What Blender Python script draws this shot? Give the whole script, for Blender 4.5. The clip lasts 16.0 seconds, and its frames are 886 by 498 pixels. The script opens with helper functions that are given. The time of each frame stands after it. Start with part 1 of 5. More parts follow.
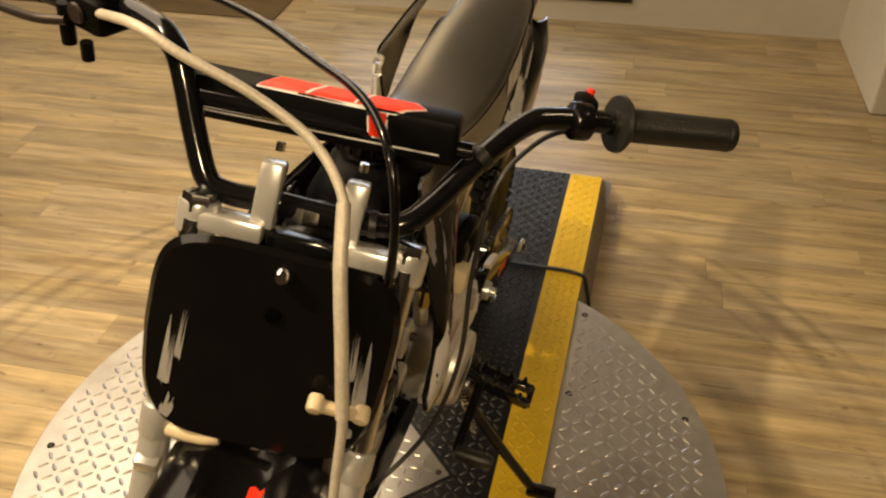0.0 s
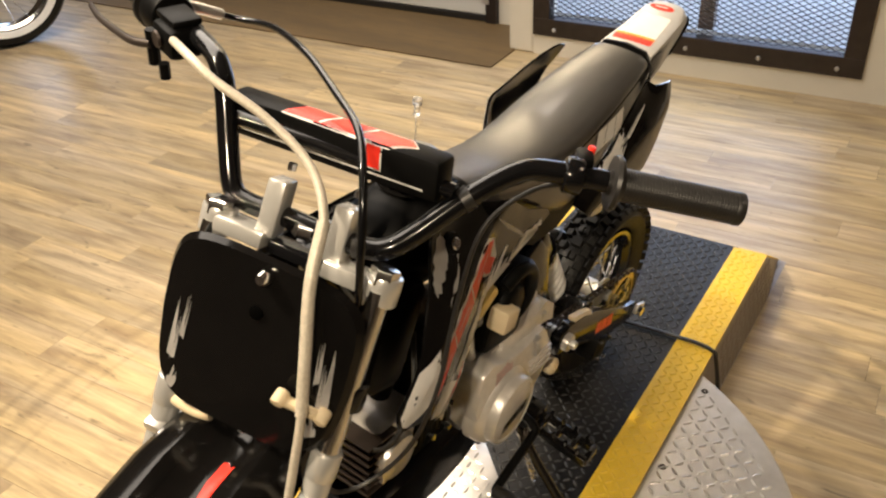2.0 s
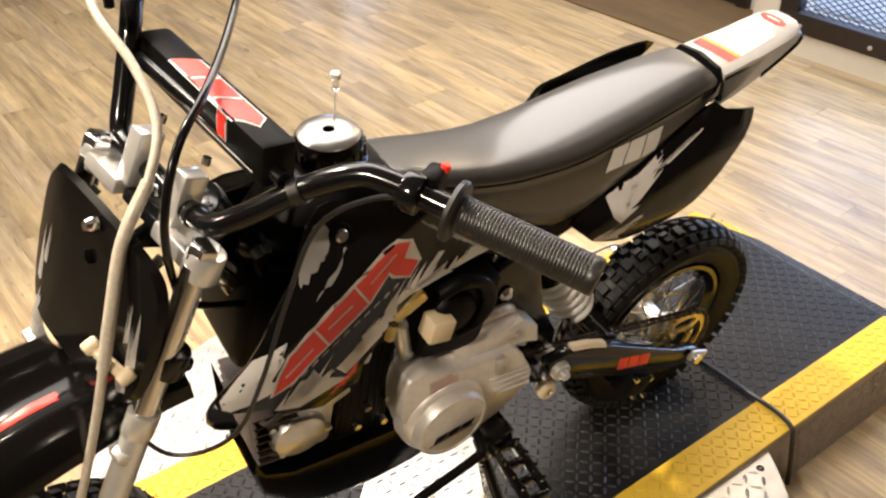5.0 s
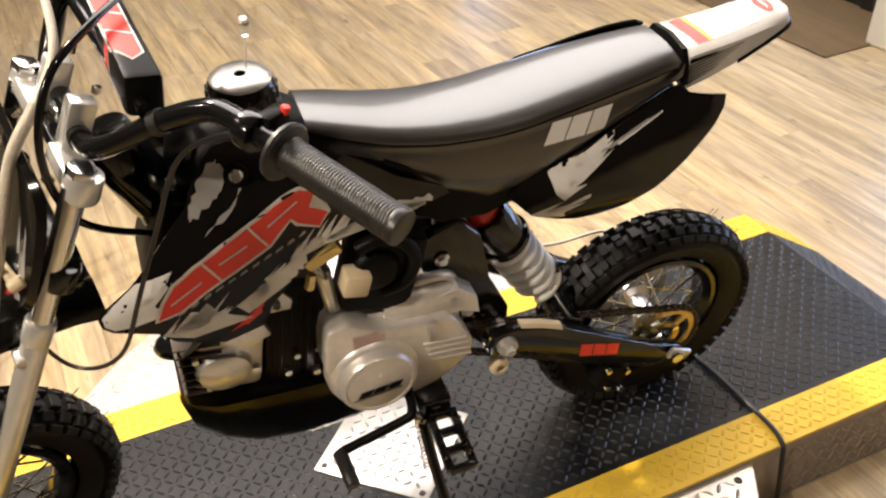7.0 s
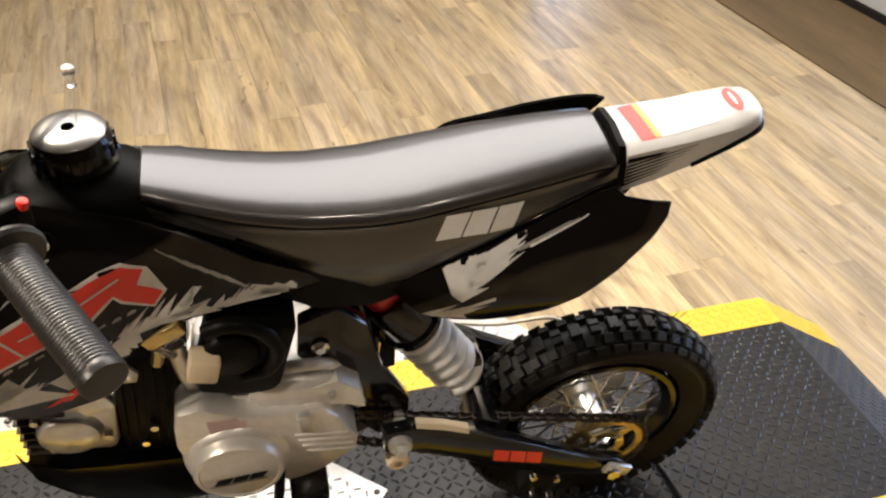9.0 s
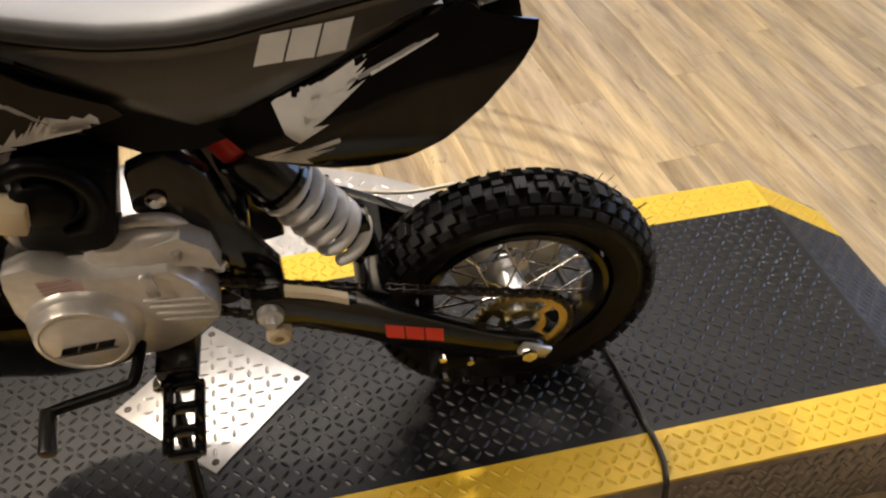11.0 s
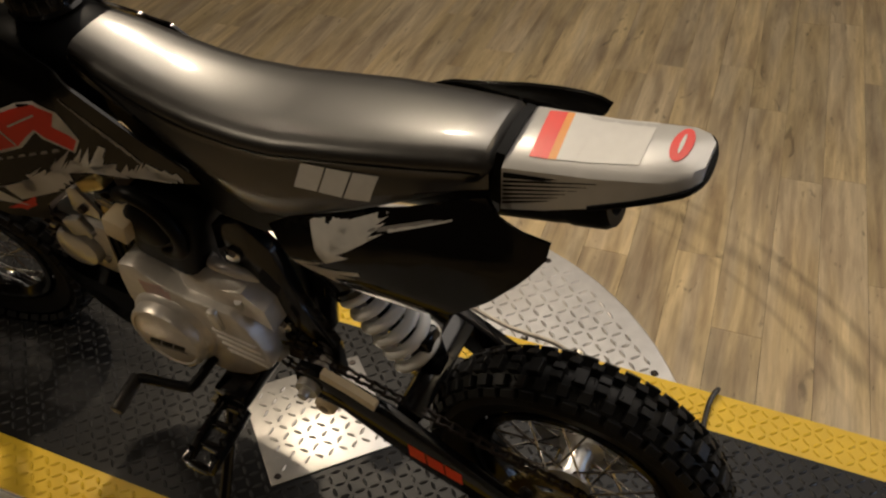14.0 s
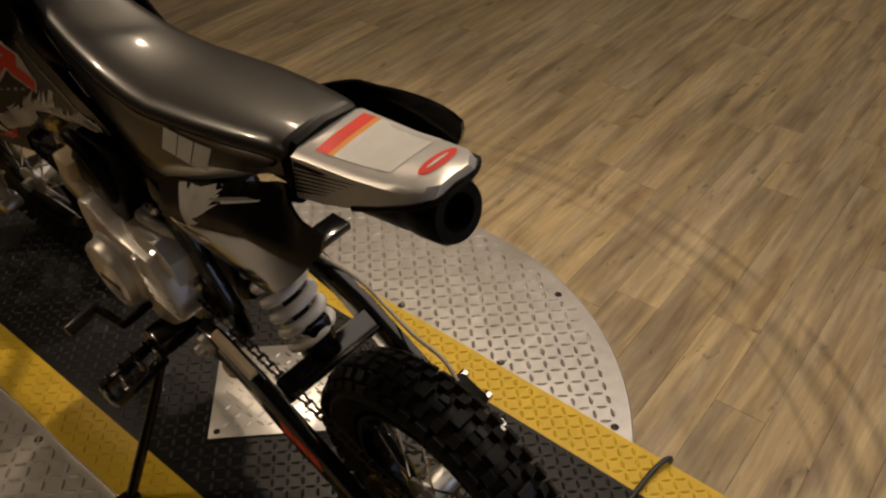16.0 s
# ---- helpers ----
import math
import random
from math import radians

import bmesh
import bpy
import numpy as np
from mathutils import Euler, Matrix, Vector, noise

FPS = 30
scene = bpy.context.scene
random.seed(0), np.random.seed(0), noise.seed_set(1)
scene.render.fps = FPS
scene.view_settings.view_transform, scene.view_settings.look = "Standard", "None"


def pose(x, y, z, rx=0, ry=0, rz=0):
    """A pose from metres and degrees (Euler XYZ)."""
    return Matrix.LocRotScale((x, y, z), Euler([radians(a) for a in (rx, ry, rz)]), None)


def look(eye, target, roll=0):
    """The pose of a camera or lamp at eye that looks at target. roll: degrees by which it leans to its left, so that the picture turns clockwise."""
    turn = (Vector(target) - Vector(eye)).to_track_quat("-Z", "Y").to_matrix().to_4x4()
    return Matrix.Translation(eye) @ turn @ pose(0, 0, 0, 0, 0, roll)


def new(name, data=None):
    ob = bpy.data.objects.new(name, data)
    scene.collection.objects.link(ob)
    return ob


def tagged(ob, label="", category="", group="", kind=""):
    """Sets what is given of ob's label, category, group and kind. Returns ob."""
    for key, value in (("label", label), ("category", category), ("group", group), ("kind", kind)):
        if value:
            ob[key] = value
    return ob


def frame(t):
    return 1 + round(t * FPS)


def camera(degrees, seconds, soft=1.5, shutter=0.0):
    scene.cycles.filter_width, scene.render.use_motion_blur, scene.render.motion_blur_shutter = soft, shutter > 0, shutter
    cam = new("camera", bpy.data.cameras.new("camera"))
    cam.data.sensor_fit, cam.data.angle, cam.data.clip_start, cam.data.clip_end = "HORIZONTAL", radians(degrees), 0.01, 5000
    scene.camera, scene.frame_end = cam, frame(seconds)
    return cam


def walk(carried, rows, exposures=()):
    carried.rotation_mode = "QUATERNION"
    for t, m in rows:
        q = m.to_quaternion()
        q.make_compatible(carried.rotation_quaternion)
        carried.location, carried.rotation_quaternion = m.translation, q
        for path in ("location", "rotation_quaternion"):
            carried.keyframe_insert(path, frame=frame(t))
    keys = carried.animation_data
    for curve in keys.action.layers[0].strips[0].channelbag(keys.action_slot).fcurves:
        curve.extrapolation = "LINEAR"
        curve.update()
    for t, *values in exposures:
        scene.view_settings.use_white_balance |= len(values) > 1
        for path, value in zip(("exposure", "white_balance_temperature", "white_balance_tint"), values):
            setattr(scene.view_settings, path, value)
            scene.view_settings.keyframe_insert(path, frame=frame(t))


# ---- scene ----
cam = camera(54.1, 16.0, 2.3)
PATH = [
    (0, (0.383, 0.274, 1.355), (-0.016, 1.831, 0.165), -0.3),
    (0.5, (0.433, 0.298, 1.34), (-0.046, 1.864, 0.192), 1.9),
    (1, (0.522, 0.299, 1.366), (-0.228, 1.817, 0.302), 1.0),
    (1.5, (0.558, 0.32, 1.35), (-0.288, 1.747, 0.233), -1.1),
    (2, (0.632, 0.322, 1.365), (-0.301, 1.723, 0.284), -2.9),
    (2.5, (0.766, 0.317, 1.359), (-0.196, 1.675, 0.25), -0.3),
    (3, (0.804, 0.434, 1.334), (-0.215, 1.708, 0.178), 1.1),
    (3.5, (0.83, 0.526, 1.375), (-0.321, 1.716, 0.252), 1.0),
    (3.7, (0.835, 0.55, 1.364), (-0.313, 1.702, 0.2), 1.2),
    (5.8, (0.898, 0.753, 1.329), (-0.509, 1.571, 0.166), -2.3),
    (6, (0.917, 0.776, 1.314), (-0.457, 1.559, 0.09), -2.8),
    (6.5, (0.937, 0.802, 1.299), (-0.471, 1.56, 0.098), -4.6),
    (7, (1.012, 0.886, 1.317), (-0.471, 1.552, 0.152), -1.4),
    (7.5, (0.997, 0.976, 1.304), (-0.485, 1.578, 0.104), -2.4),
    (8, (0.936, 1.082, 1.331), (-0.567, 1.656, 0.143), 0.6),
    (8.2, (0.911, 1.114, 1.341), (-0.613, 1.671, 0.172), 1.7),
    (10.3, (0.929, 1.306, 1.29), (-0.587, 1.619, 0.023), -2.1),
    (10.5, (0.934, 1.347, 1.274), (-0.578, 1.627, -0.004), -3.1),
    (11, (0.925, 1.422, 1.183), (-0.547, 1.716, -0.139), -2.0),
    (11.5, (0.996, 1.518, 1.206), (-0.563, 1.824, -0.009), -4.6),
    (12, (1.0, 1.661, 1.287), (-0.595, 1.751, 0.084), -4.9),
    (12.5, (0.945, 1.725, 1.289), (-0.659, 1.71, 0.094), -2.0),
    (13, (0.824, 1.742, 1.324), (-0.724, 1.482, 0.084), 1.3),
    (13.5, (0.757, 1.746, 1.302), (-0.708, 1.367, -0.006), 1.6),
    (14, (0.775, 1.805, 1.291), (-0.628, 1.205, -0.002), -1.1),
    (14.5, (0.83, 2.005, 1.28), (-0.574, 1.242, 0.077), -0.7),
    (15, (0.817, 2.115, 1.264), (-0.461, 1.247, -0.006), -11.9),
    (15.5, (0.665, 2.146, 1.267), (-0.605, 1.246, 0.011), -0.3),
    (16, (0.611, 2.143, 1.283), (-0.587, 1.138, 0.036), -0.3),
]
EXPOSE = [(0.0, -0.35, 7200, 14), (1.0, 0.0, 6200, 12), (2.0, 0.35, 5900, 15), (3.5, 0.6, 5700, 17), (6.0, 0.72, 5500, 18), (7.0, 0.72, 5450, 18), (8.0, 0.8, 5300, 15), (10.5, 0.1, 5450, 18), (12.0, 0.08, 5600, 16), (12.5, -0.1, 5700, 15), (13.0, -0.45, 5750, 15), (13.5, -0.82, 5850, 16), (14.0, -1.08, 5800, 15), (14.5, -0.85, 5700, 14), (15.0, -1.2, 5800, 16), (15.5, -1.0, 5750, 14), (16.0, -1.4, 6200, 19)]
walk(cam, [(t, look(eye, target, roll)) for t, eye, target, roll in PATH], EXPOSE)

# ---- world and lights ----
world = bpy.data.worlds.new("world")
scene.world = world
world.use_nodes = True
wn = world.node_tree.nodes
wn["Background"].inputs[0].default_value = (0.9, 0.75, 0.55, 1)
wn["Background"].inputs[1].default_value = 0.002


def lamp(name, kind, place, target, power, colour, size=0.1, spot=60, blend=0.4):
    data = bpy.data.lights.new(name, kind)
    data.energy, data.color = power, colour
    if kind == "AREA":
        data.shape, data.size = "RECTANGLE", size[0]
        data.size_y = size[1]
    else:
        data.shadow_soft_size = size
    if kind == "SPOT":
        data.spot_size, data.spot_blend = radians(spot), blend
    ob = new(name, data)
    ob.matrix_world = look(place, target)
    return ob


WARM = (1.0, 0.79, 0.49)
lamp("ceiling_lamp_main", "SPOT", (-1.15, 0.3, 2.8), (0.0, 1.2, 0.1), 265, WARM, 0.05, 66, 0.9)
lamp("ceiling_lamp_main", "SPOT", (-0.9, -1.05, 2.8), (-0.1, 1.3, 0.3), 70, WARM, 0.05, 64, 0.9)
# added narrow fill, no known fixture: brightens shroud, engine and front from the left
lamp("fill_spot_front", "SPOT", (1.1, -1.4, 2.7), (0.12, 1.05, 0.62), 225, WARM, 0.05, 30, 0.8)
# added fill without a known fixture, lifts the floor and skirt left of the bike
lamp("fill_spot_side", "SPOT", (1.75, 1.25, 2.8), (0.95, 1.2, 0.0), 27, WARM, 0.06, 66, 0.9)
# added wall wash, no known fixture: a bright upper wall for the seat to reflect
lamp("fill_spot_wall", "SPOT", (-1.1, 2.85, 2.82), (-1.1, 3.75, 2.45), 225, WARM, 0.06, 84, 0.8)
panel = lamp("ceiling_panel", "AREA", (-1.6, 1.87, 2.85), (-1.6, 1.87, 0.0), 102, (1.0, 0.855, 0.64), (2.1, 2.95))
panel.matrix_world = pose(-1.6, 1.87, 2.85, 0, 0, 0)
lamp("window_light", "AREA", (-0.38, 3.60, 0.62), (-0.5, 0.5, 0.3), 4, (0.66, 0.82, 1.0), (1.1, 0.8))
lamp("side_window_light", "AREA", (-4.5, 3.75, 0.85), (-3.4, 2.0, 0.6), 6, (0.55, 0.75, 1.0), (0.8, 0.7))

# ---- materials ----


def material(name, colour, rough=0.5, metal=0.0, grain=0.0, scale=30.0, bump=0.0, wear=None, coat=0.0, spec=0.5, stretch=(1, 1, 1), transmission=0.0):
    m = bpy.data.materials.new(name)
    m.use_nodes = True
    nt = m.node_tree
    b = nt.nodes["Principled BSDF"]
    b.inputs["Base Color"].default_value = (*colour, 1)
    b.inputs["Roughness"].default_value = rough
    b.inputs["Metallic"].default_value = metal
    b.inputs["Coat Weight"].default_value = coat
    b.inputs["Coat Roughness"].default_value = 0.08
    b.inputs["Specular IOR Level"].default_value = spec
    b.inputs["Transmission Weight"].default_value = transmission
    if grain or bump or wear:
        co = nt.nodes.new("ShaderNodeTexCoord")
        mp = nt.nodes.new("ShaderNodeMapping")
        mp.inputs["Scale"].default_value = stretch
        nt.links.new(co.outputs["Object"], mp.inputs["Vector"])
        n1 = nt.nodes.new("ShaderNodeTexNoise")
        n1.inputs["Scale"].default_value, n1.inputs["Detail"].default_value = scale, 6
        nt.links.new(mp.outputs[0], n1.inputs["Vector"])
        n2 = nt.nodes.new("ShaderNodeTexNoise")
        n2.inputs["Scale"].default_value, n2.inputs["Detail"].default_value = scale / 9, 4
        nt.links.new(mp.outputs[0], n2.inputs["Vector"])
        mx = nt.nodes.new("ShaderNodeMath")
        mx.operation = "MULTIPLY_ADD"
        nt.links.new(n1.outputs[0], mx.inputs[0])
        mx.inputs[1].default_value = 0.5
        hf = nt.nodes.new("ShaderNodeMath")
        hf.operation = "MULTIPLY"
        hf.inputs[1].default_value = 0.5
        nt.links.new(n2.outputs[0], hf.inputs[0])
        nt.links.new(hf.outputs[0], mx.inputs[2])
        ramp = nt.nodes.new("ShaderNodeMapRange")
        ramp.inputs["From Min"].default_value, ramp.inputs["From Max"].default_value = 0.3, 0.7
        ramp.inputs["To Min"].default_value, ramp.inputs["To Max"].default_value = 1 - grain, 1 + grain
        nt.links.new(mx.outputs[0], ramp.inputs["Value"])
        mul = nt.nodes.new("ShaderNodeMix")
        mul.data_type, mul.blend_type = "RGBA", "MULTIPLY"
        mul.inputs["Factor"].default_value = 1
        mul.inputs["A"].default_value = (*colour, 1)
        nt.links.new(ramp.outputs[0], mul.inputs["B"])
        last = mul.outputs["Result"]
        if wear:
            wr = nt.nodes.new("ShaderNodeMapRange")
            wr.inputs["From Min"].default_value, wr.inputs["From Max"].default_value = 0.55, 0.66
            nt.links.new(n2.outputs[0], wr.inputs["Value"])
            wm = nt.nodes.new("ShaderNodeMix")
            wm.data_type = "RGBA"
            sc = nt.nodes.new("ShaderNodeMath")
            sc.operation = "MULTIPLY"
            sc.inputs[1].default_value = wear[1]
            nt.links.new(wr.outputs[0], sc.inputs[0])
            nt.links.new(sc.outputs[0], wm.inputs["Factor"])
            nt.links.new(last, wm.inputs["A"])
            wm.inputs["B"].default_value = (*wear[0], 1)
            last = wm.outputs["Result"]
        nt.links.new(last, b.inputs["Base Color"])
        rr = nt.nodes.new("ShaderNodeMapRange")
        rr.inputs["To Min"].default_value, rr.inputs["To Max"].default_value = max(0.02, rough * 0.75), min(1, rough * 1.25)
        nt.links.new(mx.outputs[0], rr.inputs["Value"])
        nt.links.new(rr.outputs[0], b.inputs["Roughness"])
        if bump:
            bp = nt.nodes.new("ShaderNodeBump")
            bp.inputs["Strength"].default_value, bp.inputs["Distance"].default_value = bump, 0.002
            nt.links.new(n1.outputs[0], bp.inputs["Height"])
            nt.links.new(bp.outputs[0], b.inputs["Normal"])
    return m


def plank_material(name, islands=False):
    """Wood-look vinyl boards: pale tan with fine darker streaks along the board, each board a little different."""
    m = bpy.data.materials.new(name)
    m.use_nodes = True
    nt = m.node_tree
    N, L = nt.nodes, nt.links
    b = N["Principled BSDF"]
    co = N.new("ShaderNodeTexCoord")
    if islands:
        rand = N.new("ShaderNodeNewGeometry").outputs["Random Per Island"]
    else:
        rand = N.new("ShaderNodeObjectInfo").outputs["Random"]
    off = N.new("ShaderNodeVectorMath")
    off.operation = "MULTIPLY_ADD"
    L.new(rand, off.inputs[0])
    off.inputs[1].default_value = (37, 91, 53)
    L.new(co.outputs["Object"], off.inputs[2])

    def streaks(stretch, scale, detail, rough, bend):
        mp = N.new("ShaderNodeMapping")
        mp.inputs["Scale"].default_value = stretch
        L.new(off.outputs[0], mp.inputs["Vector"])
        t = N.new("ShaderNodeTexNoise")
        t.inputs["Scale"].default_value, t.inputs["Detail"].default_value = scale, detail
        t.inputs["Roughness"].default_value, t.inputs["Distortion"].default_value = rough, bend
        L.new(mp.outputs[0], t.inputs["Vector"])
        return t.outputs[0]

    fine = streaks((2.2, 38, 1), 2.6, 8, 0.7, 0.2)
    broad = streaks((1.5, 13, 1), 2.0, 5, 0.6, 0.4)
    knots = streaks((5, 16, 1), 1.6, 3, 0.5, 1.4)
    r1 = N.new("ShaderNodeValToRGB")
    el = r1.color_ramp.elements
    el[0].position, el[0].color = 0.30, (0.29, 0.205, 0.112, 1)
    el[1].position, el[1].color = 0.66, (0.62, 0.48, 0.258, 1)
    el.new(0.46).color = (0.45, 0.34, 0.18, 1)
    L.new(broad, r1.inputs[0])

    def span(v, lo, hi, a0, a1):
        r = N.new("ShaderNodeMapRange")
        r.inputs["From Min"].default_value, r.inputs["From Max"].default_value = lo, hi
        r.inputs["To Min"].default_value, r.inputs["To Max"].default_value = a0, a1
        L.new(v, r.inputs["Value"])
        return r.outputs[0]

    def times(u, v):
        k = N.new("ShaderNodeMath")
        k.operation = "MULTIPLY"
        L.new(u, k.inputs[0])
        L.new(v, k.inputs[1])
        return k.outputs[0]

    grey = N.new("ShaderNodeValToRGB")
    ge = grey.color_ramp.elements
    ge[0].position, ge[0].color = 0.30, (0.27, 0.20, 0.122, 1)
    ge[1].position, ge[1].color = 0.66, (0.54, 0.435, 0.272, 1)
    L.new(broad, grey.inputs[0])
    hue = N.new("ShaderNodeMix")
    hue.data_type = "RGBA"
    L.new(span(streaks((0.8, 8, 1), 1.5, 3, 0.5, 0.4), 0.43, 0.60, 0.0, 1.0), hue.inputs["Factor"])
    L.new(r1.outputs[0], hue.inputs["A"])
    L.new(grey.outputs[0], hue.inputs["B"])
    fleck = span(streaks((16, 60, 1), 1.7, 2, 0.5, 0.3), 0.68, 0.76, 1.0, 0.6)
    k = times(times(span(fine, 0.3, 0.7, 0.80, 1.17), span(rand, 0, 1, 0.84, 1.12)), times(fleck, span(knots, 0.66, 0.74, 1.0, 0.55)))
    # rubber scuffs in two rings where the turntable's ends sweep the floor
    where = N.new("ShaderNodeNewGeometry").outputs["Position"]
    far = N.new("ShaderNodeVectorMath")
    far.operation = "DISTANCE"
    L.new(where, far.inputs[0])
    far.inputs[1].default_value = (0, 1.24, 0)
    patch = N.new("ShaderNodeTexNoise")
    patch.inputs["Scale"].default_value, patch.inputs["Detail"].default_value = 3.2, 5
    L.new(where, patch.inputs["Vector"])
    for r, w, depth in ((1.04, 0.026, 0.42), (1.105, 0.016, 0.32), (0.975, 0.012, 0.22), (0.80, 0.03, 0.3), (0.762, 0.035, 0.42)):
        off2 = N.new("ShaderNodeMath")
        off2.operation = "SUBTRACT"
        L.new(far.outputs["Value"], off2.inputs[0])
        off2.inputs[1].default_value = r
        ab = N.new("ShaderNodeMath")
        ab.operation = "ABSOLUTE"
        L.new(off2.outputs[0], ab.inputs[0])
        band = times(span(ab.outputs[0], 0.2 * w, w, depth, 0.0), span(patch.outputs[0], 0.42, 0.62, 0.25 if r > 0.9 else 0.0, 1.0))
        k = times(k, span(band, 0.0, 1.0, 1.0, 0.0))
    mul = N.new("ShaderNodeMix")
    mul.data_type, mul.blend_type = "RGBA", "MULTIPLY"
    mul.inputs["Factor"].default_value = 1
    L.new(hue.outputs["Result"], mul.inputs["A"])
    L.new(k, mul.inputs["B"])
    L.new(mul.outputs["Result"], b.inputs["Base Color"])
    L.new(span(fine, 0.2, 0.8, 0.30, 0.46), b.inputs["Roughness"])
    bp = N.new("ShaderNodeBump")
    bp.inputs["Strength"].default_value, bp.inputs["Distance"].default_value = 0.2, 0.001
    L.new(fine, bp.inputs["Height"])
    L.new(bp.outputs[0], b.inputs["Normal"])
    return m


PLANK_REST = plank_material("vinyl plank rest", True)
PLANK = plank_material("vinyl plank")
DULL = material("dark brown wall panelling", (0.10, 0.07, 0.045), 0.6, grain=0.2, scale=5, bump=0.1, stretch=(1, 1, 0.1))
WALL = material("cream wall paint", (0.72, 0.68, 0.58), 0.6, grain=0.04, scale=14, bump=0.06)
STEEL_DARK = material("dark steel", (0.045, 0.035, 0.03), 0.45, 0.6, grain=0.3, scale=20)
DOOR_WHITE = material("door paint", (0.7, 0.7, 0.66), 0.4, grain=0.05, scale=8)
RUBBER = material("rubber", (0.014, 0.013, 0.012), 0.40, grain=0.3, scale=60, bump=0.1, spec=0.6)
TYRE = material("tyre rubber", (0.006, 0.0056, 0.0052), 0.5, grain=0.35, scale=80, bump=0.3, spec=0.3)
MAT_BLACK = material("black deck coating", (0.007, 0.007, 0.0075), 0.42, grain=0.35, scale=40, bump=0.25, wear=((0.03, 0.028, 0.025), 0.2), spec=0.3)
MAT_YELLOW = material("yellow deck coating", (0.80, 0.53, 0.015), 0.45, grain=0.12, scale=30, bump=0.15, wear=((0.55, 0.36, 0.03), 0.3))
ALU = material("aluminium tread plate", (0.60, 0.58, 0.55), 0.36, 0.75, grain=0.16, scale=35, bump=0.15, wear=((0.36, 0.33, 0.29), 0.5))
ALU_GREY = material("grey tread plate", (0.35, 0.31, 0.27), 0.45, 0.7, grain=0.25, scale=35, bump=0.15)
CHROME = material("bright steel", (0.78, 0.77, 0.75), 0.17, 1.0, grain=0.06, scale=60)
POLISH = material("polished aluminium", (0.74, 0.73, 0.70), 0.22, 0.6, grain=0.06, scale=60)
SATIN = material("satin aluminium", (0.66, 0.65, 0.63), 0.3, 0.75, grain=0.1, scale=70, bump=0.08)
CAST = material("painted cast aluminium", (0.70, 0.67, 0.63), 0.36, 0.45, grain=0.12, scale=90, bump=0.25)
FRAME = material("gloss black frame paint", (0.005, 0.005, 0.0055), 0.13, grain=0.2, scale=30, spec=0.5)
PLASTIC = material("gloss black plastic", (0.005, 0.0046, 0.0044), 0.13, grain=0.2, scale=25, spec=0.27)
MATTE = material("matt black plastic", (0.0035, 0.0035, 0.0035), 0.42, grain=0.25, scale=50, bump=0.1, spec=0.09)
VINYL = material("seat vinyl", (0.024, 0.0222, 0.0205), 0.35, grain=0.2, scale=420, bump=0.015, spec=0.85, coat=0.5)
VINYL.node_tree.nodes["Principled BSDF"].inputs["Coat Roughness"].default_value = 0.08
RED = material("red decal", (0.86, 0.036, 0.015), 0.35, grain=0.08, scale=40)
WHITE = material("white decal", (0.75, 0.74, 0.71), 0.35, grain=0.06, scale=60)
PALE = material("pale grey decal", (0.74, 0.73, 0.71), 0.3, grain=0.1, scale=60)
GREY_DECAL = material("grey decal", (0.30, 0.29, 0.28), 0.35, grain=0.15, scale=60)
PINK = material("faded pink sticker", (0.6, 0.42, 0.4), 0.45, grain=0.1, scale=80)
ORANGE = material("orange decal", (0.85, 0.33, 0.04), 0.4, grain=0.05)
SILVER_PLASTIC = material("silver plastic", (0.60, 0.59, 0.57), 0.3, 0.2, grain=0.08, scale=60)
SPRING = material("white spring paint", (0.82, 0.82, 0.81), 0.3, grain=0.06, scale=50, coat=0.3)
HOSE = material("braided hose", (0.55, 0.50, 0.41), 0.38, 0.1, grain=0.25, scale=300, bump=0.3)
CREAM = material("cream plastic", (0.72, 0.6, 0.4), 0.4, grain=0.06)
BRASS = material("zinc plated steel", (0.62, 0.5, 0.2), 0.3, 1.0, grain=0.15, scale=60)
BAR_BLACK = material("worn black tread bar", (0.013, 0.0127, 0.0124), 0.4, grain=0.4, scale=60, bump=0.1, spec=0.7)
CAP_TOP = material("satin grey cap", (0.34, 0.33, 0.31), 0.3, 0.8, grain=0.1, scale=60)
DARK = material("dark gap", (0.002, 0.002, 0.002), 0.9, spec=0.0)

# ---- mesh helpers ----


def part(name, bm, mat, parent=None, label="", smooth=True):
    me = bpy.data.meshes.new(name)
    bmesh.ops.recalc_face_normals(bm, faces=bm.faces)
    bm.to_mesh(me)
    bm.free()
    me.materials.append(mat)
    if smooth:
        for p in me.polygons:
            p.use_smooth = True
        me.set_sharp_from_angle(angle=radians(38))
    ob = new(name, me)
    if parent:
        ob.parent = parent
    if label:
        tagged(ob, label)
    return ob


def add_box(bm, size, m=Matrix(), bevel=0.0):
    g = bmesh.ops.create_cube(bm, size=1.0, matrix=m @ Matrix.Diagonal((*size, 1)))
    if bevel:
        es = list({e for v in g["verts"] for e in v.link_edges})
        bmesh.ops.bevel(bm, geom=es, offset=bevel, segments=2, affect="EDGES", profile=0.5)
    return bm


def box(size, m=Matrix(), bevel=0.0):
    return add_box(bmesh.new(), size, m, bevel)


def aim(a, b):
    """Pose whose z runs from a to b, at their middle, and the length."""
    a, b = Vector(a), Vector(b)
    q = (b - a).to_track_quat("Z", "Y")
    return Matrix.LocRotScale((a + b) / 2, q, None), (b - a).length


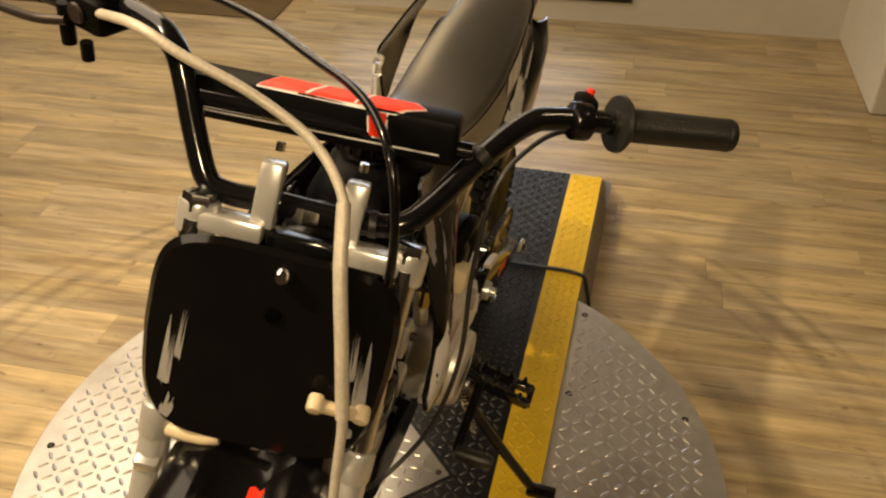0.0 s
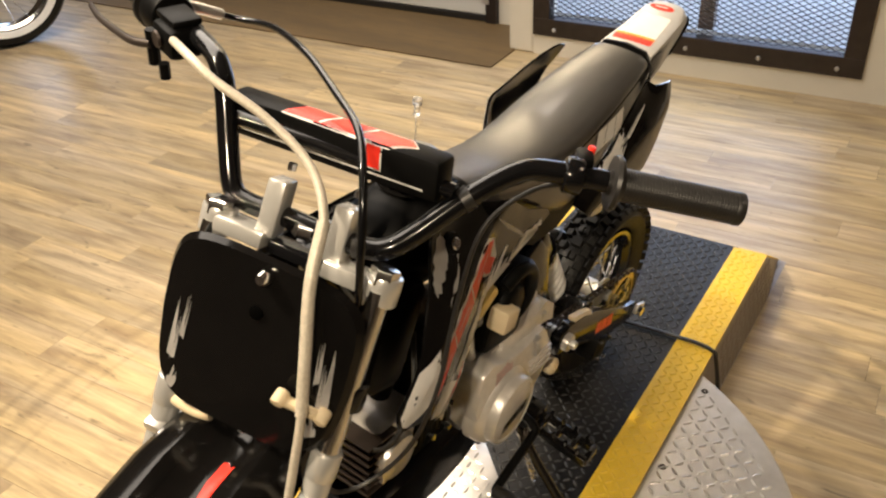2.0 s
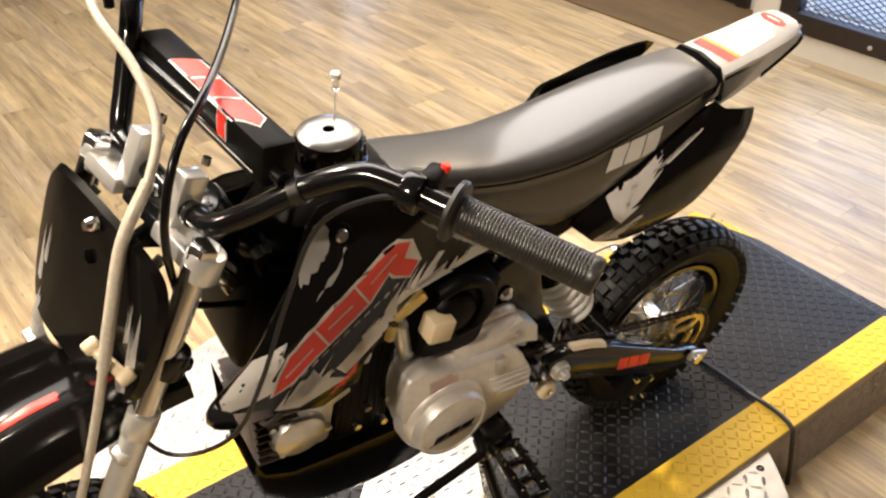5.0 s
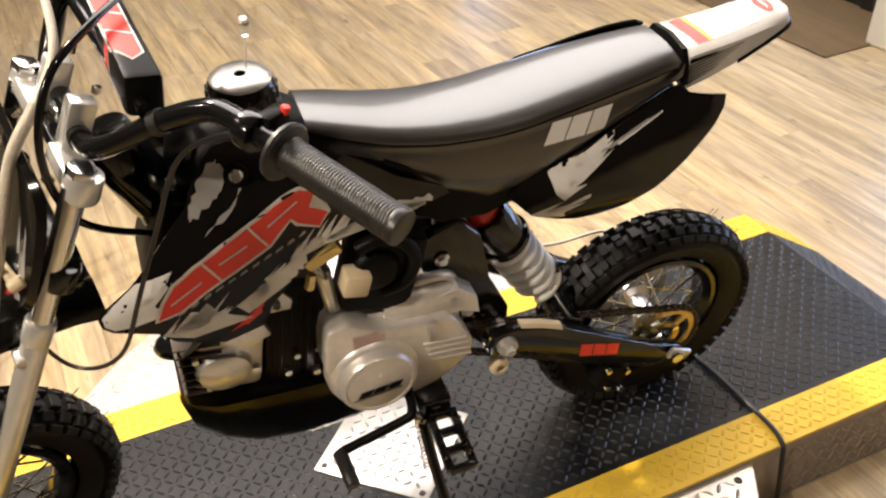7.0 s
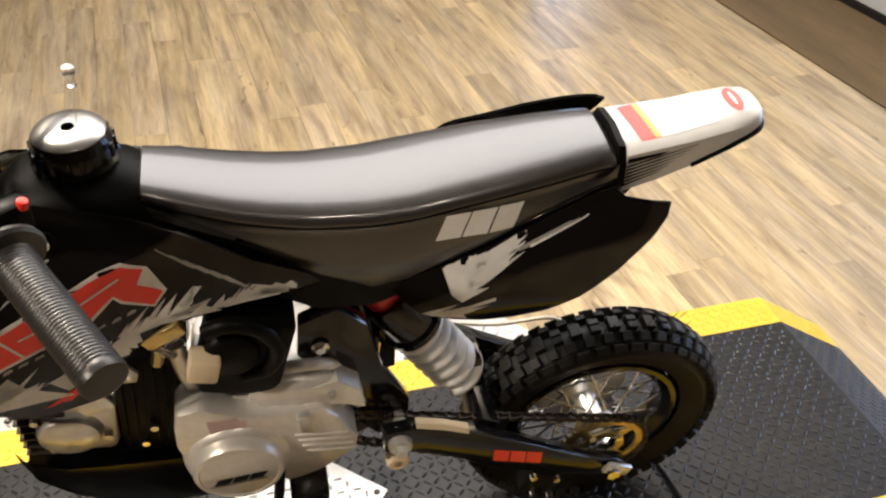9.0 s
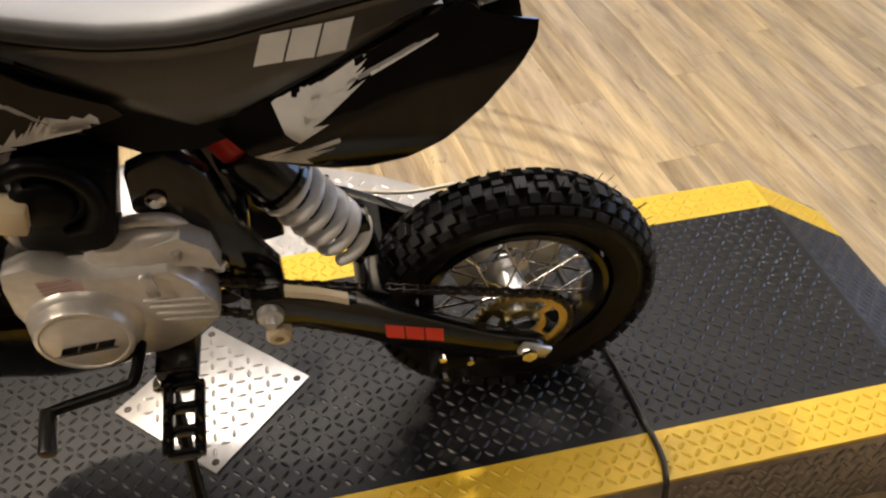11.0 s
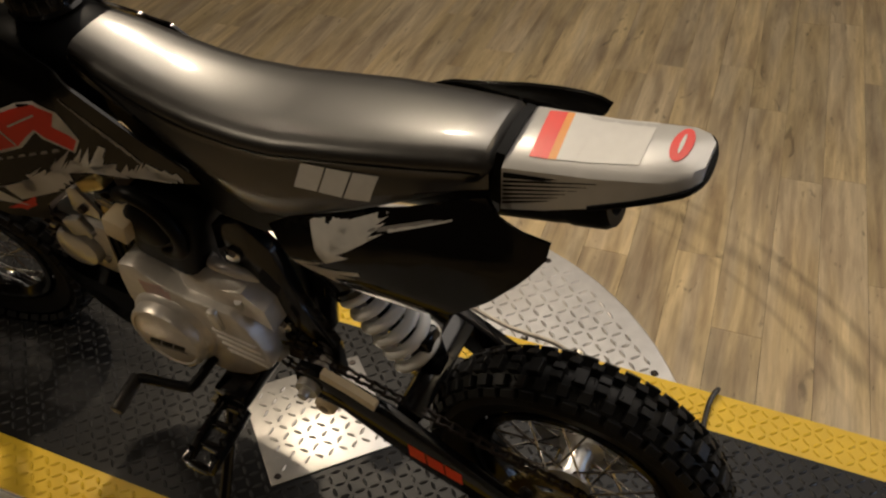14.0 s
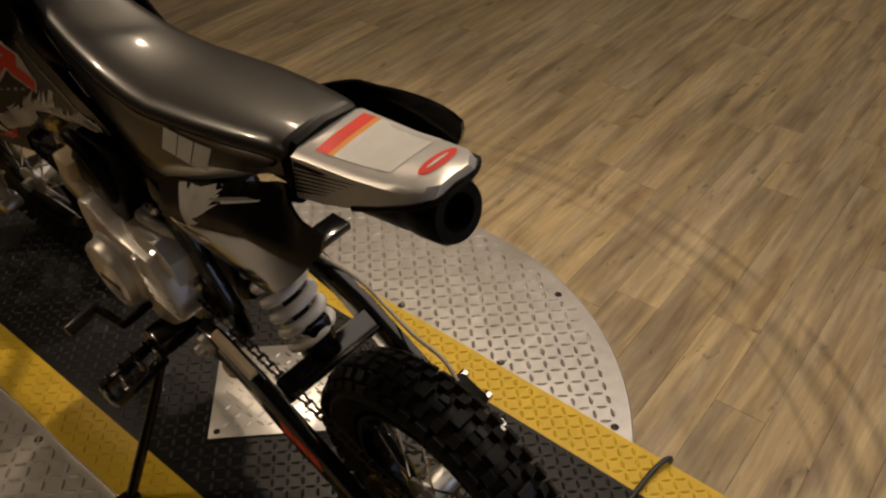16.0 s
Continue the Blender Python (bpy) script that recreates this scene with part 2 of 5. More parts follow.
def add_rod(bm, a, b, r, r2=None, n=20, bevel=0.0):
    m, d = aim(a, b)
    g = bmesh.ops.create_cone(bm, cap_ends=True, segments=n, radius1=r, radius2=r if r2 is None else r2, depth=d, matrix=m)
    if bevel:
        es = [e for e in {e for v in g["verts"] for e in v.link_edges} if len(e.link_faces) == 2 and max(len(f.verts) for f in e.link_faces) > 4]
        bmesh.ops.bevel(bm, geom=es, offset=bevel, segments=2, affect="EDGES", profile=0.5)
    return bm


def rod(a, b, r, r2=None, n=20, bevel=0.0):
    return add_rod(bmesh.new(), a, b, r, r2, n, bevel)


def smooth_path(points, steps=8):
    """Catmull-Rom curve through the points."""
    p = [Vector(q) for q in points]
    p = [2 * p[0] - p[1], *p, 2 * p[-1] - p[-2]]
    out = []
    for i in range(1, len(p) - 2):
        for k in range(steps):
            t = k / steps
            out.append(0.5 * (2 * p[i] + (p[i + 1] - p[i - 1]) * t + (2 * p[i - 1] - 5 * p[i] + 4 * p[i + 1] - p[i + 2]) * t * t + (3 * p[i] - p[i - 1] - 3 * p[i + 1] + p[i + 2]) * t ** 3))
    out.append(p[-2])
    return out


def add_tube(bm, path, r, n=12, closed=False):
    """A round tube along the path; r may be a number or one for each point."""
    rings, up = [], None
    k = len(path)
    for i, c in enumerate(path):
        a, b = (path[i - 1], path[(i + 1) % k]) if closed else (path[max(i - 1, 0)], path[min(i + 1, k - 1)])
        d = (Vector(b) - Vector(a)).normalized()
        if up is None:
            up = d.orthogonal().normalized()
        up = (up - d * up.dot(d)).normalized()
        side = d.cross(up)
        rr = r[i] if isinstance(r, (list, tuple)) else r
        rings.append([bm.verts.new(Vector(c) + rr * (math.cos(2 * math.pi * j / n) * up + math.sin(2 * math.pi * j / n) * side)) for j in range(n)])
    for i in range(k if closed else k - 1):
        A, B = rings[i], rings[(i + 1) % k]
        for j in range(n):
            bm.faces.new((A[j], A[(j + 1) % n], B[(j + 1) % n], B[j]))
    if not closed:
        bm.faces.new(rings[0])
        bm.faces.new(rings[-1][::-1])
    return bm


def tube(path, r, n=12, closed=False):
    return add_tube(bmesh.new(), path, r, n, closed)


def add_loft(bm, sections, caps=True, closed=True):
    rings = [[bm.verts.new(v) for v in s] for s in sections]
    n = len(rings[0])
    for A, B in zip(rings, rings[1:]):
        for j in range(n if closed else n - 1):
            bm.faces.new((A[j], A[(j + 1) % n], B[(j + 1) % n], B[j]))
    if caps and closed:
        bm.faces.new(rings[0])
        bm.faces.new(rings[-1][::-1])
    return bm


def loft(sections, caps=True, closed=True):
    return add_loft(bmesh.new(), sections, caps, closed)


def add_lathe(bm, profile, m=Matrix(), n=48, caps=False):
    """Turn a profile of (radius, along) about the x axis of m."""
    rings = [[bm.verts.new(m @ Vector((h, r * math.cos(2 * math.pi * j / n), r * math.sin(2 * math.pi * j / n)))) for j in range(n)] for r, h in profile]
    for A, B in zip(rings, rings[1:]):
        for j in range(n):
            bm.faces.new((A[j], A[(j + 1) % n], B[(j + 1) % n], B[j]))
    if caps:
        bm.faces.new(rings[0])
        bm.faces.new(rings[-1][::-1])
    return bm


def lathe(profile, m=Matrix(), n=48, caps=False):
    return add_lathe(bmesh.new(), profile, m, n, caps)


def shell(outline, thick, crown=None, m=Matrix(), bevel=0.0):
    """A plate of the thickness along x with the outline of (x, y, z) points."""
    bm = bmesh.new()
    vs = [bm.verts.new(m @ Vector(p)) for p in outline]
    f = bm.faces.new(vs)
    g = bmesh.ops.extrude_face_region(bm, geom=[f])
    off = (m.to_3x3() @ Vector((1, 0, 0))) * -thick
    for v in g["geom"]:
        if isinstance(v, bmesh.types.BMVert):
            v.co += off
    if bevel:
        bmesh.ops.bevel(bm, geom=list(bm.edges), offset=bevel, segments=2, affect="EDGES", profile=0.5)
    return bm


def thing(name, label, category, m=Matrix(), group="", kind=""):
    ob = new(name)
    ob.empty_display_size = 0.05
    ob.matrix_world = m
    return tagged(ob, label, category, group, kind)


# ---- the room ----
ROOM = Matrix.Translation((-1.165, 3.635, 0)) @ Matrix.Rotation(radians(2.6), 4, "Z")   # left end of the window wall; x along the wall


def rbox(name, x0, x1, y0, y1, z0, z1, mat, parent=None, label="", bevel=0.0):
    m = ROOM @ Matrix.Translation(((x0 + x1) / 2, (y0 + y1) / 2, (z0 + z1) / 2))
    return part(name, box((x1 - x0, y1 - y0, z1 - z0), m, bevel), mat, parent, label, smooth=False)


def structure(ob, label, category):
    return tagged(ob, label, category, kind="structure")


floor = structure(rbox("floor", -5.2, 3.4, -6.2, 1.6, -0.12, -0.004, DARK), "pale tan wood-look vinyl plank floor", "floor")
WX0, WX1, WZ0, WZ1 = 0.12, 1.45, 0.09, 1.35
bm = box((WX0, 0.26, 2.9), ROOM @ Matrix.Translation((WX0 / 2, 0.13, 1.45)), 0.012)
add_box(bm, (2.25 - WX1, 0.26, 2.9), ROOM @ Matrix.Translation(((WX1 + 2.25) / 2, 0.13, 1.45)))
add_box(bm, (WX1 - WX0, 0.26, WZ0), ROOM @ Matrix.Translation(((WX0 + WX1) / 2, 0.13, WZ0 / 2)))
add_box(bm, (WX1 - WX0, 0.26, 2.9 - WZ1), ROOM @ Matrix.Translation(((WX0 + WX1) / 2, 0.13, (WZ1 + 2.9) / 2)))
structure(part("wall_north", bm, WALL, smooth=False), "cream painted wall with a low screened window", "wall")
structure(rbox("wall_pier", 2.25, 3.4, -0.63, 0.26, 0, 2.9, WALL, bevel=0.008), "cream painted wall stepping out beside the window", "wall")
structure(rbox("wall_east", 3.4, 3.6, -6.2, -0.63, 0, 2.9, DULL), "plain dark brown panelled wall", "wall")
structure(rbox("wall_south", -5.2, 3.6, -6.4, -6.2, 0, 2.9, DULL), "plain dark brown panelled wall", "wall")
structure(rbox("wall_west", -5.4, -5.2, -6.4, 1.6, 0, 2.9, DULL), "plain dark brown panelled wall", "wall")
structure(rbox("wall_back", -5.2, -2.75, 0.30, 0.5, 0, 2.9, WALL), "plain cream painted wall", "wall")
structure(rbox("wall_lintel", -2.75, 0.0, 0.262, 0.5, 2.2, 2.9, WALL), "plain cream painted wall above the door", "wall")
structure(rbox("ceiling", -5.4, 3.6, -6.4, 1.6, 2.9, 3.0, DULL), "plain dark ceiling", "ceiling")

# roll-up door in its recess
door = structure(thing("door_1", "", ""), "white sectional roll-up door, closed", "door")
for k in range(4):
    rbox("panel", -2.75, -0.26, 0.30, 0.34, 0.035 + 0.54 * k, 0.035 + 0.54 * k + 0.535, DOOR_WHITE, door, bevel=0.006)
    rbox("panel_rib", -2.75, -0.26, 0.292, 0.2995, 0.12 + 0.54 * k, 0.14 + 0.54 * k, DOOR_WHITE, door)
rbox("bottom_seal", -2.75, -0.26, 0.295, 0.345, 0.0, 0.034, RUBBER, door, "black rubber bottom seal", bevel=0.006)
rbox("track", -0.255, -0.20, 0.27, 0.33, 0.0, 2.2, STEEL_DARK, door, "steel door track")
for z in (0.10, 0.16):
    rbox("hinge", -0.27, -0.235, 0.262, 0.2695, z, z + 0.03, SATIN, door, "galvanised hinge plate")
rbox("jamb", -0.198, -0.002, 0.30, 0.5, 0.0, 2.2, WALL, door)

BROWN = material("dark brown threshold board", (0.135, 0.088, 0.036), 0.6, grain=0.4, scale=9, bump=0.1, stretch=(1, 9, 1))
structure(rbox("threshold", -3.4, 0.03, -0.235, 0.288, 0.001, 0.007, BROWN, bevel=0.002), "dark brown wood-look threshold board before the door", "threshold")

# window with a steel frame and an expanded metal screen
window = structure(thing("window_1", "", ""), "low window behind a black steel frame with expanded metal", "window")
FW = 0.075
for x0, x1, z0, z1 in ((WX0, WX1, WZ0, WZ0 + FW), (WX0, WX1, WZ1 - FW, WZ1), (WX0, WX0 + FW, WZ0 + FW, WZ1 - FW), (WX1 - FW, WX1, WZ0 + FW, WZ1 - FW)):
    rbox("window_frame", x0, x1, -0.012, 0.05, z0, z1, STEEL_DARK, window, bevel=0.003)
bolt = lathe([(0, 0.008), (0.006, 0.007), (0.009, 0.003), (0.009, 0.0)], ROOM @ Matrix.Translation((WX0 + 0.1, -0.012, WZ0 + 0.03)) @ Matrix.Rotation(radians(-90), 4, "Z"), 12)
b0 = part("frame_bolt", bolt, SATIN, window, "round steel bolt head")
for k in range(1, 5):
    c = new("frame_bolt", b0.data)
    c.parent = window
    c.matrix_world = Matrix.Translation(ROOM.to_3x3() @ Vector((0.285 * k, 0, 0)))
verts, faces = [], []
x0, x1, z0, z1 = WX0 + FW, WX1 - FW, WZ0 + FW, WZ1 - FW
slope = 0.5
for s in (1, -1):
    c = -1.2
    while c < 2.2:
        pts = []
        for x in (x0, x1):
            pts.append([x, z0 + c + s * slope * (x - x0)])
        (xa, za), (xb, zb) = pts
        lo, hi = 0.0, 1.0
        for lim, up in ((z0, 0), (z1, 1)):
            d = zb - za
            t = (lim - za) / d
            if (d > 0) == (up == 0):
                lo = max(lo, t)
            else:
                hi = min(hi, t)
        if hi > lo:
            a = (xa + (xb - xa) * lo, za + (zb - za) * lo)
            b = (xa + (xb - xa) * hi, za + (zb - za) * hi)
            i = len(verts)
            for dy in (0.018, 0.022):
                for p, w in ((a, 0.0015), (a, -0.0015), (b, -0.0015), (b, 0.0015)):
                    verts.append(tuple(ROOM @ Vector((p[0], dy + 0.003 * s, p[1] + w))))
            faces += [(i, i + 1, i + 2, i + 3), (i + 7, i + 6, i + 5, i + 4), (i, i + 3, i + 7, i + 4), (i + 1, i + 5, i + 6, i + 2)]
        c += 0.0205
me = bpy.data.meshes.new("screen")
me.from_pydata(verts, [], faces)
me.materials.append(STEEL_DARK)
screen = new("screen", me)
screen.parent = window
tagged(screen, "black expanded metal screen", kind="stuff")
GLASS = material("window glass", (0.9, 0.95, 1.0), 0.02, transmission=1.0)
g = rbox("pane", x0, x1, 0.10, 0.104, z0, z1, GLASS, window)
g.visible_shadow = False
MULL = material("brown window bar", (0.12, 0.075, 0.045), 0.5, grain=0.2, scale=20)
rbox("mullion", 0.80, 0.86, 0.11, 0.16, z0, z1, MULL, window, "brown vertical window bar")
rbox("sill_bar", x0, x1, 0.11, 0.16, 0.44, 0.48, MULL, window, "dark horizontal window bar")
SKY = bpy.data.materials.new("daylight")
SKY.use_nodes = True
n = SKY.node_tree.nodes
em = n.new("ShaderNodeEmission")
tc, gr = n.new("ShaderNodeTexCoord"), n.new("ShaderNodeTexNoise")
gr.inputs["Scale"].default_value = 1.6
rp = n.new("ShaderNodeValToRGB")
rp.color_ramp.elements[0].color, rp.color_ramp.elements[1].color = (0.42, 0.55, 0.78, 1), (0.85, 0.92, 1.0, 1)
rp.color_ramp.elements[0].position, rp.color_ramp.elements[1].position = 0.4, 0.62
SKY.node_tree.links.new(tc.outputs["Object"], gr.inputs["Vector"])
SKY.node_tree.links.new(gr.outputs[0], rp.inputs[0])
SKY.node_tree.links.new(rp.outputs[0], em.inputs["Color"])
em.inputs["Strength"].default_value = 3.2
SKY.node_tree.links.new(em.outputs[0], n["Material Output"].inputs["Surface"])
structure(rbox("backdrop", -0.6, 2.2, 1.2, 1.25, -0.1, 2.4, SKY), "pale blue daylight outside the window", "sky")
CONCRETE = material("pale concrete", (0.5, 0.5, 0.48), 0.8, grain=0.15, scale=12, bump=0.1)
structure(rbox("pavement", -0.6, 2.2, 0.40, 1.199, 0.02, 0.06, CONCRETE), "pale concrete pavement outside the window", "pavement")

# parked motorcycle far off: its whitewall front wheel
far = thing("motorcycle_wheel", "whitewall wheel of a black parked motorcycle", "motorcycle", Matrix.Translation((-3.38, 2.66, 0.32)) @ Matrix.Rotation(radians(-22), 4, "Z"))
part("tyre", lathe([(0.235, -0.05), (0.27, -0.062), (0.30, -0.055), (0.317, -0.03), (0.32, 0), (0.317, 0.03), (0.30, 0.055), (0.27, 0.062), (0.235, 0.05), (0.225, 0.0), (0.235, -0.05)], n=56), TYRE, far)
for s in (1, -1):
    part("whitewall", lathe([(0.238, s * 0.0535), (0.252, s * 0.0605), (0.268, s * 0.0645), (0.268, s * 0.0605), (0.238, s * 0.05)], n=56), WHITE, far, "white sidewall band")
part("rim", lathe([(0.236, -0.045), (0.22, -0.035), (0.21, 0), (0.22, 0.035), (0.236, 0.045)], n=56), CHROME, far)
part("hub", lathe([(0, -0.07), (0.03, -0.07), (0.045, -0.03), (0.045, 0.03), (0.03, 0.07), (0, 0.07)], n=32), CHROME, far)
for k in range(20):
    a = 2 * math.pi * k / 20
    part("spoke", rod((0.03 * (-1) ** k, 0.04 * math.cos(a), 0.04 * math.sin(a)), (0, 0.215 * math.cos(a + 0.15), 0.215 * math.sin(a + 0.15)), 0.002, n=6), CHROME, far)

# ---- turntable and platform ----
DECK, DISC_R = 0.125, 0.63
HALF, TOPY, ENDY, STRIPE = 0.305, 1.055, 1.245, 0.083
CENTRE = Matrix.Translation((0, 1.24, 0))


def tread_mesh(spots, mat, parent, near=None, size=1.0):
    """Raised diamond bars, one at each pose: up to 300 nearest to a point as bars of their own, the rest joined."""
    L, W, H = 0.0090 * size, 0.0030 * size, 0.0020 * size
    base = [(-L, 0, 0), (-0.4 * L, -W, 0), (0.4 * L, -W, 0), (L, 0, 0), (0.4 * L, W, 0), (-0.4 * L, W, 0), (-0.5 * L, 0, H), (0.5 * L, 0, H)]
    fc = [(0, 1, 6), (1, 2, 7, 6), (2, 3, 7), (3, 4, 7), (4, 5, 6, 7), (5, 0, 6)]
    if near:
        spots = sorted(spots, key=lambda m: (m.translation - Vector(near)).length)
    own, rest = spots[:300] if near else [], spots[300:] if near else spots
    if own:
        me = bpy.data.meshes.new("tread_bar")
        me.from_pydata(base, [], fc)
        me.materials.append(mat)
        for m in own:
            ob = new("tread_bar", me)
            ob.parent = parent
            ob.matrix_local = m
    if rest:
        vs, fs = [], []
        for m in rest:
            i = len(vs)
            vs += [tuple(m @ Vector(p)) for p in base]
            fs += [tuple(i + k for k in f) for f in fc]
        me = bpy.data.meshes.new("tread")
        me.from_pydata(vs, [], fs)
        me.materials.append(mat)
        ob = new("tread", me)
        ob.parent = parent
        tagged(ob, kind="stuff")


def tread_grid(x0, x1, y0, y1, keep, place, pitch=0.0172):
    out = []
    nx, ny = int((x1 - x0) / pitch) + 1, int((y1 - y0) / pitch) + 1
    for i in range(nx):
        for j in range(ny):
            x, y = x0 + i * pitch, y0 + j * pitch
            if keep(x, y):
                out.append(place(x, y) @ Matrix.Rotation(radians(45 if (i + j) % 2 else -45), 4, "Z"))
    return out


TREADS = []
turntable = thing("turntable", "round aluminium tread plate display turntable on the floor", "turntable", CENTRE)
part("disc", lathe([(0.0, 0.0), (DISC_R - 0.02, 0.0), (DISC_R, 0.01), (DISC_R, 0.108), (DISC_R - 0.003, 0.111), (0.0, 0.111)], Matrix.Rotation(radians(-90), 4, "Y"), 112), ALU, turntable)
TREADS.append((tread_grid(-0.62, 0.62, -0.62, 0.62, lambda x, y: x * x + y * y < 0.60 ** 2 and abs(x) > HALF + 0.012, lambda x, y: Matrix.Translation((x, y, 0.1108)), 0.0225), ALU, turntable, (0.45, 0.3, 0.11), 1.3))
screws = [(0.598 * math.cos(radians(a)), 0.598 * math.sin(radians(a))) for a in (57, 24, -9, -55, 123, 157, 190, 235)] + [(s * (HALF + 0.018), y) for s in (1, -1) for y in (-0.24, 0.01, 0.258)]
s0 = None
for x, y in screws:
    if s0 is None:
        s0 = part("screw", lathe([(0, 0.0), (0.0025, 0.0), (0.003, 0.0014), (0.006, 0.0018), (0.0075, 0.0)], Matrix.Rotation(radians(-90), 4, "Y"), 14), STEEL_DARK, turntable)
        sc = s0
    else:
        sc = new("screw", s0.data)
        sc.parent = turntable
    sc.location = (x, y, 0.111)

ramp = thing("ramp_platform", "black tread plate platform with yellow edges over the turntable", "platform", CENTRE)


def deck_z(y):
    return DECK if abs(y) < TOPY else DECK - (DECK - 0.004) * (abs(y) - TOPY) / (ENDY - TOPY)


def deck_pose(x, y):
    tilt = 0 if abs(y) < TOPY else -math.atan2(DECK - 0.004, ENDY - TOPY) * (1 if y > 0 else -1)
    return Matrix.Translation((x, y, deck_z(y) + 0.0002)) @ Matrix.Rotation(tilt, 4, "X")


def deck_strip(x0, x1, thick=0.006):
    ys = (-ENDY, -TOPY, TOPY, ENDY)
    return loft([[(x, y, deck_z(y)) for y in ys] + [(x, y, max(0.0, deck_z(y) - thick)) for y in ys[::-1]] for x in (x0, x1)])


part("deck", deck_strip(-HALF + STRIPE, HALF - STRIPE), MAT_BLACK, ramp, "black coated tread plate deck", smooth=False)
for s in (-1, 1):
    part("edge_strip", deck_strip(s * (HALF - STRIPE), s * HALF), MAT_YELLOW, ramp, "worn yellow edge strip", smooth=False)
    ys = (-ENDY, -TOPY, TOPY, ENDY)
    part("side_skirt", loft([[(s * (HALF - 0.004), y, max(0.001, deck_z(y) - 0.0062)) for y in ys] + [(s * (HALF - 0.006), y, 0.0) for y in ys[::-1]], [(s * HALF, y, max(0.001, deck_z(y) - 0.0062)) for y in ys] + [(s * (HALF + 0.022), y, 0.0) for y in ys[::-1]]]), ALU_GREY, ramp, "bare grey tread plate skirt", smooth=False)
side = [Matrix.Translation((HALF + 0.0225 - 0.022 * z / 0.12, y, z)) @ Matrix.Rotation(radians(80), 4, "Y") @ Matrix.Rotation(radians(45 if k % 2 else -45), 4, "Z") for k, (y, z) in enumerate((0.63 + 0.018 * (i + 0.5 * (j % 2)), 0.014 + 0.017 * j) for j in range(6) for i in range(26)) if z < deck_z(y) - 0.012]
TREADS.append((side, ALU_GREY, ramp, (0.3, 0.7, 0.1), 1.15))
plate_in = lambda x, y: abs(x) + abs(y) < 0.155
TREADS.append((tread_grid(-HALF + STRIPE + 0.012, HALF - STRIPE - 0.01, -ENDY + 0.03, ENDY - 0.02, lambda x, y: not plate_in(x, y) and abs(abs(y) - TOPY) > 0.014, deck_pose), BAR_BLACK, ramp, (0.1, 0.05, 0.12)))
for s in (1, -1):
    TREADS.append((tread_grid(s * (HALF - STRIPE / 2) - 0.0258, s * (HALF - STRIPE / 2) + 0.0275, -ENDY + 0.03, ENDY - 0.02, lambda x, y: abs(abs(y) - TOPY) > 0.014, deck_pose), MAT_YELLOW, ramp, (s * 0.26, 0.5, 0.12)))
cplate = part("centre_plate", box((0.212, 0.212, 0.004), Matrix.Translation((-0.004, -0.005, DECK + 0.0021)) @ Matrix.Rotation(radians(45), 4, "Z"), 0.001), ALU, ramp, "bright aluminium tread plate set cornerwise")
TREADS.append(([Matrix.Translation((-0.004, -0.005, DECK + 0.0041)) @ Matrix.Rotation(radians(45), 4, "Z") @ Matrix.Translation((x * 0.02 - 0.08, y * 0.02 - 0.08, 0)) @ Matrix.Rotation(radians(45 if (x + y) % 2 else -45), 4, "Z") for x in range(9) for y in range(9)], ALU, cplate, (0, 0, 0.12)))
for x, y in ((0.13, 0), (-0.13, 0), (0, 0.13), (0, -0.13)):
    part("screw", lathe([(0, 0.002), (0.005, 0.0015), (0.006, 0.0)], Matrix.Translation((x - 0.004, y - 0.005, DECK + 0.004)) @ Matrix.Rotation(radians(-90), 4, "Y"), 12), STEEL_DARK, cplate)

# strap across the deck behind the rear wheel
strap_y = 1.852
path = [(-HALF - 0.035, strap_y - 0.015, 0.004), (-HALF - 0.03, strap_y - 0.012, 0.06), (-HALF - 0.006, strap_y, DECK + 0.006)] + [(x, strap_y + 0.01 * math.sin(7 * x), DECK + 0.0068) for x in (-0.27, -0.15, 0, 0.12, 0.2, 0.27)] + [(HALF + 0.002, strap_y, DECK + 0.0055), (HALF + 0.010, strap_y - 0.002, DECK - 0.012), (HALF + 0.022, strap_y - 0.005, 0.055), (HALF + 0.030, strap_y - 0.008, 0.005)]
tagged(part("tie_cord", tube(smooth_path(path, 5), 0.0046, 8), RUBBER), "black elastic cord laid across the platform", "cord")

# ---- dirt bike: x to its left, y to its rear, z up from the deck ----
from mathutils.bvhtree import BVHTree

BIKE = Matrix.Translation((0.033, 1.5, DECK)) @ Matrix.Rotation(radians(-3.8), 4, "Z") @ Matrix.Rotation(radians(8), 4, "Y")
bike = thing("dirt_bike", "black pit bike with red graphics on its side stand", "motorcycle", BIKE)
AX = Vector((0, 0.42, 0.91)).normalized()
STEER = Matrix.Translation((0.004, -0.625, 0.80)) @ Matrix.Rotation(radians(13), 4, AX) @ Matrix.Translation((0.0, 0.625, -0.80))


def cut(bm, cell, axes=(1, 2)):
    """Cut the faces along a grid."""
    bmesh.ops.triangulate(bm, faces=list(bm.faces))
    for ax in axes:
        lo, hi = min(v.co[ax] for v in bm.verts), max(v.co[ax] for v in bm.verts)
        k = math.ceil(lo / cell)
        while k * cell < hi:
            no = Vector((0, 0, 0))
            no[ax] = 1
            bmesh.ops.bisect_plane(bm, geom=list(bm.verts) + list(bm.edges) + list(bm.faces), plane_co=no * (k * cell), plane_no=no)
            k += 1
    return bm


